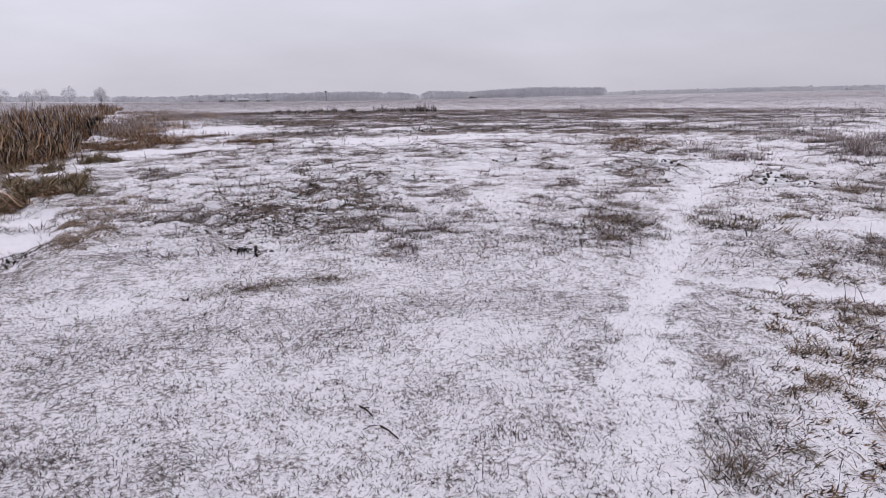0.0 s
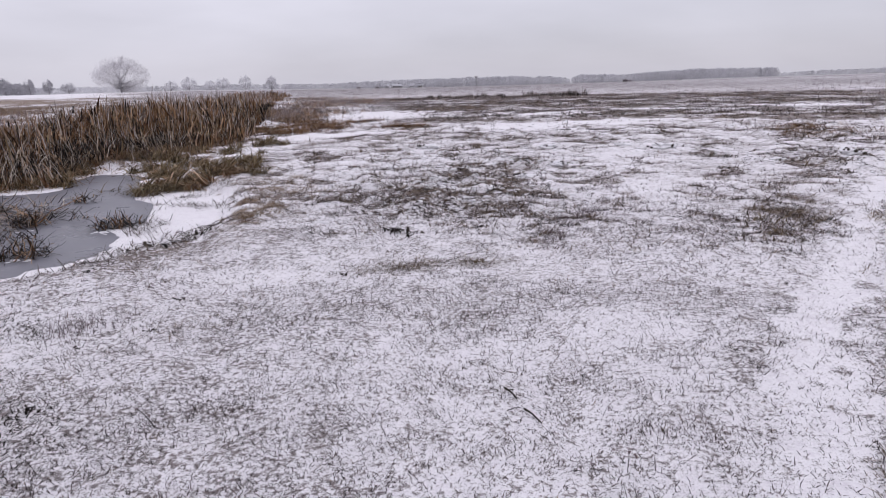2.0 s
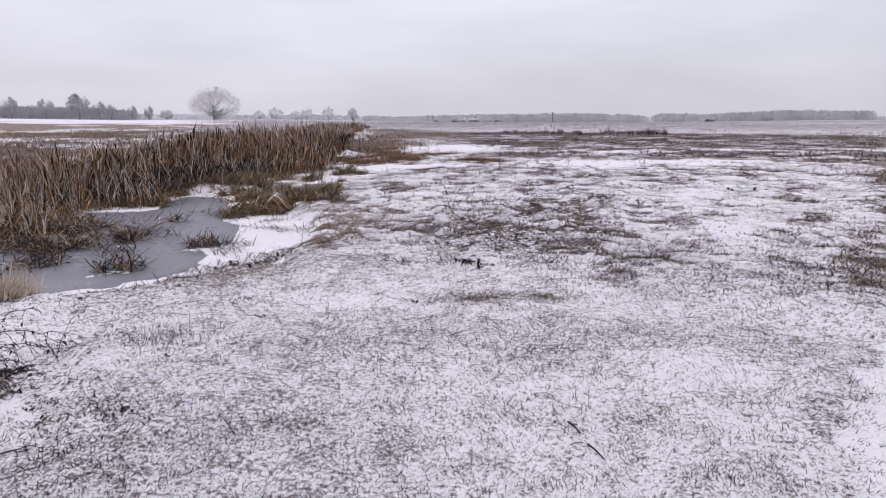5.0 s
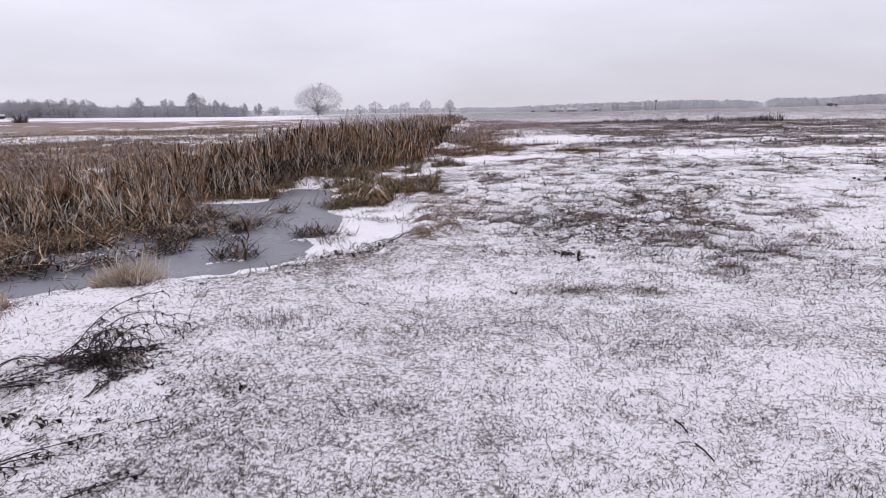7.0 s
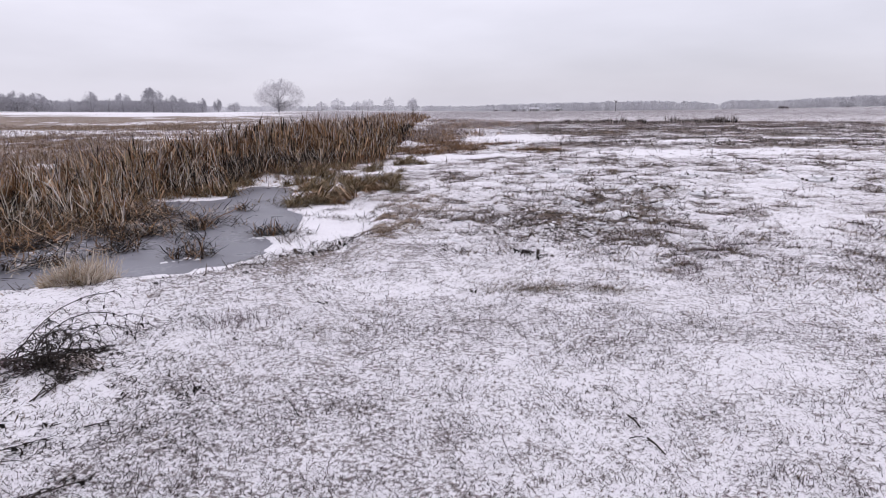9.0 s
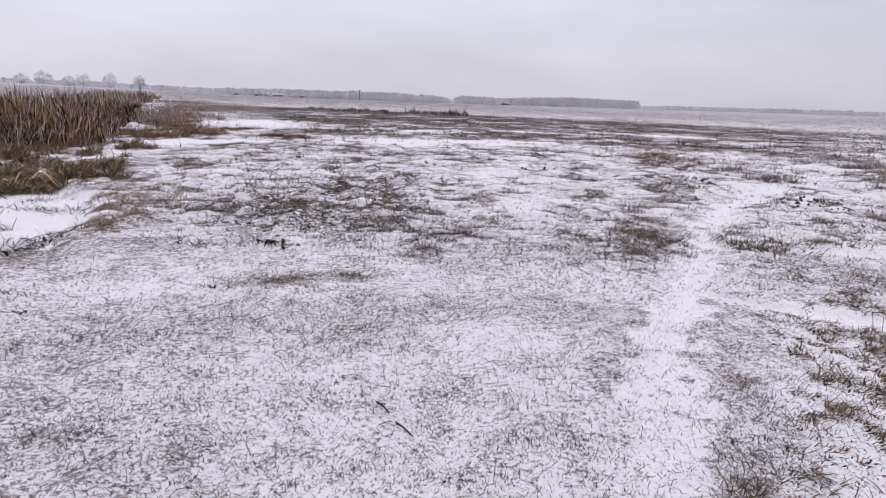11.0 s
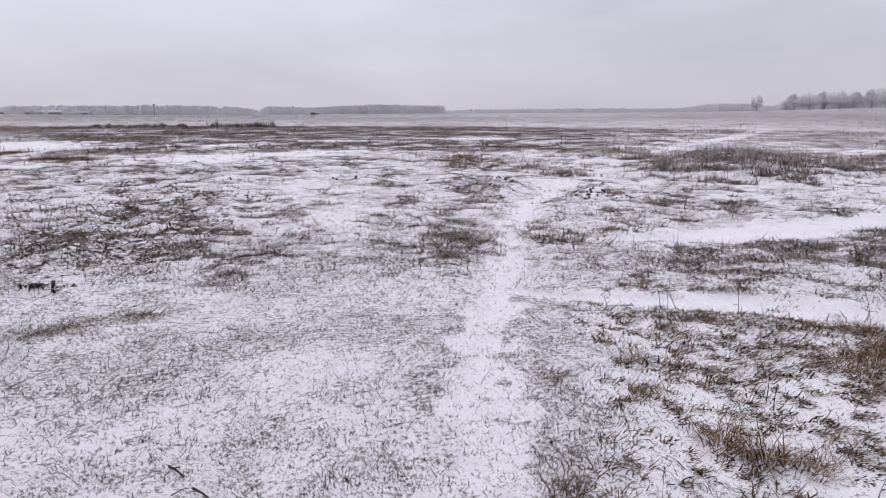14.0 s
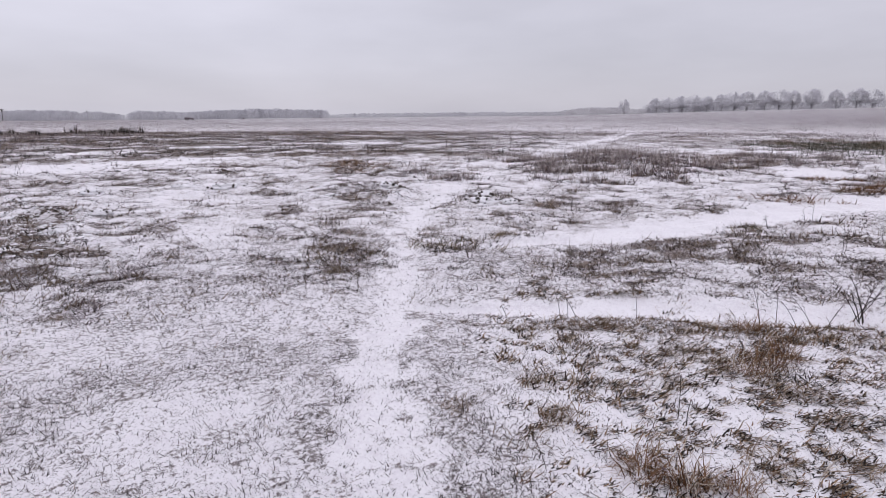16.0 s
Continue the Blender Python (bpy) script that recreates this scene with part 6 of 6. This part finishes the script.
FIELD_TREES = ((0, -25.4, 380, 0.58, 1.3), (0, -24.0, 385, 0.85, 1.2), (0, -22.4, 380, 0.55, 1.2), (0, -21.4, 390, 0.75, 1.2), (0, -19.6, 380, 0.92, 0.9), (1, -17.5, 380, 0.85, 1.4), (0, -16.4, 400, 0.1, 1.3))
WOOD_TREES = ((2, -38.8, 450, 1.85, 1.3), (1, -37.4, 450, 1.25, 1.2), (1, -36.6, 455, 1.05, 1.1), (1, -35.1, 455, 0.95, 1.1), (1, -33.9, 460, 0.9, 1.1), (0, -32.6, 460, 0.6, 1.3), (3, -41.0, 450, 1.35, 1.1), (0, -42.0, 455, 0.95, 1.3), (1, -43.2, 450, 1.55, 1.3), (0, -44.6, 455, 0.95, 1.2), (3, -46.8, 450, 1.4, 1.2), (3, -48.0, 455, 1.5, 1.2))
WOOD_END = ((3, -49.2, 450, 1.45, 1.2), (3, -50.4, 455, 1.5, 1.2), (3, -51.6, 450, 1.45, 1.2), (3, -52.8, 455, 1.5, 1.2), (3, -54.2, 455, 1.45, 1.3), (3, -55.6, 450, 1.5, 1.3), (3, -57.0, 450, 1.5, 1.3), (3, -58.8, 450, 1.5, 1.3))
ROW_NEAR = ((1, 49.6, 420, 1.28, 1.2), (2, 52.2, 430, 1.33, 1.2), (3, 53.2, 430, 1.35, 1.2), (2, 54.2, 440, 1.5, 1.2), (3, 55.2, 430, 1.5, 1.2), (2, 56.1, 435, 1.45, 1.0), (2, 57.2, 430, 1.6, 1.1), (3, 58.1, 440, 1.75, 1.1), (2, 59.0, 430, 1.8, 1.1))
ROW_FAR = ((2, 60.3, 430, 1.85, 1.1), (3, 61.3, 440, 1.88, 1.1), (2, 62.2, 430, 1.85, 1.0), (2, 63.5, 430, 1.95, 1.2), (2, 65.1, 435, 1.85, 1.0), (2, 66.4, 430, 1.95, 1.2), (3, 67.4, 430, 1.8, 1.1), (2, 68.6, 430, 1.75, 1.1), (3, 70.0, 430, 1.9, 1.2), (2, 71.5, 430, 1.9, 1.2))
for kind, az, d, top, wide in FIELD_TREES + WOOD_TREES + WOOD_END + ROW_NEAR + ROW_FAR:
    far_tree(kind, az, d, top, wide)


def far_woods(name, a0, a1, d, tops, step, label, size=1.0, material=RIME_FAR_HAZE, lift=0.08):
    """A distant wood: many small trees as sprays of rimed twigs, their tops along a ragged line."""
    base, head, lean, length, width = [], [], [], [], []
    az = a0
    while az < a1:
        dist = d * random.uniform(0.97, 1.08)
        x, y, z = far_place(az, dist)
        top = float(np.interp(az, [t[0] for t in tops], [t[1] for t in tops])) + lift + random.gauss(0, 0.035)
        tall = max(2.0, 1.6 + dist * math.tan(radians(top)) - z)
        n = 330
        r = tall * random.uniform(0.22, 0.4) * size
        h = RNG.uniform(0.02, 0.95, n)
        a = RNG.uniform(0, 6.3, n)
        q = r * np.sqrt(RNG.random(n)) * np.sin(np.pi * np.clip(0.15 + 0.85 * h, 0, 1)) ** 0.6
        base.append(np.stack([x + q * np.cos(a), y + q * np.sin(a), z + h * tall * 0.86], 1))
        head.append(a)
        lean.append(RNG.uniform(0.0, 1.3, n))
        length.append(tall * RNG.uniform(0.08, 0.20, n))
        width.append(tall * RNG.uniform(0.025, 0.07, n))
        az += step * random.uniform(0.5, 1.5)
    base = np.concatenate(base)
    me = strips(name, base, np.concatenate(head), np.concatenate(lean), np.concatenate(length), np.concatenate(width), 0.3, material, 1)
    tagged(new(name, me), label, "woods", kind="stuff")


far_woods("far_woods", -16.5, 8.0, 640, [(-16, 0.05), (-12, 0.02), (-9, 0.12), (-6, 0.2), (0, 0.25), (2, 0.28), (5, 0.16), (6.5, 0.14), (8, -0.15)], 0.16, "distant wood under hoarfrost, paled for haze")
far_woods("far_woods", 8.3, 24.0, 620, [(8.3, 0.05), (9, 0.2), (11, 0.2), (12, 0.12), (15, 0.3), (18.5, 0.5), (20, 0.42), (24, 0.36)], 0.15, "distant wood under hoarfrost, paled for haze")
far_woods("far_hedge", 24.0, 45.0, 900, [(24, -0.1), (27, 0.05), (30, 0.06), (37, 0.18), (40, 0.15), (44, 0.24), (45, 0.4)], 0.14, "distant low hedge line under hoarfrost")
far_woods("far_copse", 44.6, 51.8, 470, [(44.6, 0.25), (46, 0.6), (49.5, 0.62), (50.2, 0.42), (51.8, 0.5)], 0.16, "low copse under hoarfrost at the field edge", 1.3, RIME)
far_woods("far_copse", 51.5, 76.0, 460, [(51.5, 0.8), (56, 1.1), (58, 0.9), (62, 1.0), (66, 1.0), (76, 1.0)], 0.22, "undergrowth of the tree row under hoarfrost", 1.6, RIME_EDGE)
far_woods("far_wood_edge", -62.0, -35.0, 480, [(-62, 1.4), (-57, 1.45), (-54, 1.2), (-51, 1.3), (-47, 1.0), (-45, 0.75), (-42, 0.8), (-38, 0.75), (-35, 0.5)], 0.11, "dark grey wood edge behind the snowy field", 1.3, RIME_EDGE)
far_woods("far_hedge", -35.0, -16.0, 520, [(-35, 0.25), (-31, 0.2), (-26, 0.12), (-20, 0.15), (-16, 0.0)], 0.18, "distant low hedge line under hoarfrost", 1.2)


def shrub(az, d, tall, label):
    x, y, z = far_place(az, d)
    t = thing("dark_shrub", x, y, label, "shrub", "shrubs on the far field", z=z)
    part("twigs", tussock_mesh("twigs", 160, tall * 0.5, (tall * 0.3, tall), (0.0, 0.9), (0.1, 0.8), (tall * 0.03, tall * 0.08), HEATH), t)


for az, d, tall in ((12.6, 420, 2.6), (13.0, 425, 1.8), (-51.2, 170, 2.6), (-2.7, 430, 1.2), (-8.6, 300, 1.5), (-10.2, 260, 1.2), (17.0, 430, 1.2)):
    shrub(az, d, tall, "dark leafless shrub on the snowy field")


def utility_pole(az, d, tall):
    x, y, z = far_place(az, d)
    t = thing("utility_pole", x, y, "dark wooden utility pole on the far field", "pole", z=z)
    part("shaft", prisms("shaft", [(0, 0, -0.4)], [(0, 0, tall)], 0.24, 0.17, POLE_WOOD, 8), t)
    part("crossarm", prisms("crossarm", [(-1.1, 0, tall - 0.35)], [(1.1, 0, tall - 0.35)], 0.13, 0.13, POLE_WOOD, 4), t)
    for k in (-0.9, 0.0, 0.9):
        part("insulator", prisms("insulator", [(k, 0, tall - 0.25 if k else tall)], [(k, 0, tall + 0.2 if k else tall + 0.35)], 0.12, 0.09, DARK_HOLE, 6), t)
    part("transformer_box", prisms("transformer_box", [(0.0, -0.35, tall - 1.5)], [(0.0, -0.35, tall - 0.5)], 0.45, 0.45, DARK_HOLE, 8), t)


utility_pole(0.0, 480, 7.4)


def farmhouse(az, d, length, turn, label, wall=WALL, squat=1.0):
    x, y, z = far_place(az, d)
    t = thing("farmhouse", x, y, label, "house", "farm buildings at the field edge", z=z, turn=turn)
    w, h, e = 6.5, 2.3 * squat, 1.9 * squat
    bm = bmesh.new()
    bmesh.ops.create_cube(bm, size=1.0, matrix=Matrix.Translation((0, 0, h / 2 - 0.2)) @ Matrix.Diagonal((length, w, h + 0.4, 1)))
    me = bpy.data.meshes.new("wall")
    bm.to_mesh(me)
    me.materials.append(wall)
    part("wall", me, t)
    a, b = length / 2 + 0.4, w / 2 + 0.5
    v = [(-a, -b, h), (a, -b, h), (a, 0, h + e), (-a, 0, h + e), (-a, b, h), (a, b, h), (-a, -b, h - 0.2), (a, -b, h - 0.2), (a, b, h - 0.2), (-a, b, h - 0.2)]
    f = [(0, 1, 2, 3), (3, 2, 5, 4), (0, 3, 4, 9, 6), (1, 7, 8, 5, 2), (6, 7, 1, 0), (4, 5, 8, 9), (6, 9, 8, 7)]
    me = bpy.data.meshes.new("roof")
    me.from_pydata(v, [], f)
    me.materials.append(ROOF_SNOW)
    roof = part("roof", me, t)
    chimney = prisms("chimney", [(length * 0.2, 0.4, h + e - 0.8)], [(length * 0.2, 0.4, h + e + 0.7)], 0.45, 0.45, DARK_HOLE, 4)
    part("chimney", chimney, roof)
    for k in range(int(length // 3)):
        bm = bmesh.new()
        bmesh.ops.create_cube(bm, size=1.0, matrix=Matrix.Translation((-length / 2 + 1.6 + 3 * k, -w / 2 - 0.02, 0.65 * h)) @ Matrix.Diagonal((1.0, 0.12, 0.52 * h, 1)))
        me = bpy.data.meshes.new("window")
        bm.to_mesh(me)
        me.materials.append(DARK_HOLE)
        part("window", me, t)


farmhouse(-6.9, 640, 10, 12, "low pale farmhouse with snowy roof")
farmhouse(-5.2, 660, 13, -8, "long low pale barn with snowy roof")
farmhouse(-8.0, 650, 8, 30, "low pale farmhouse with snowy roof")
farmhouse(-53.0, 445, 14, 50, "long low dark shed with snowy roof before a wood", DARK_HOLE, 0.6)
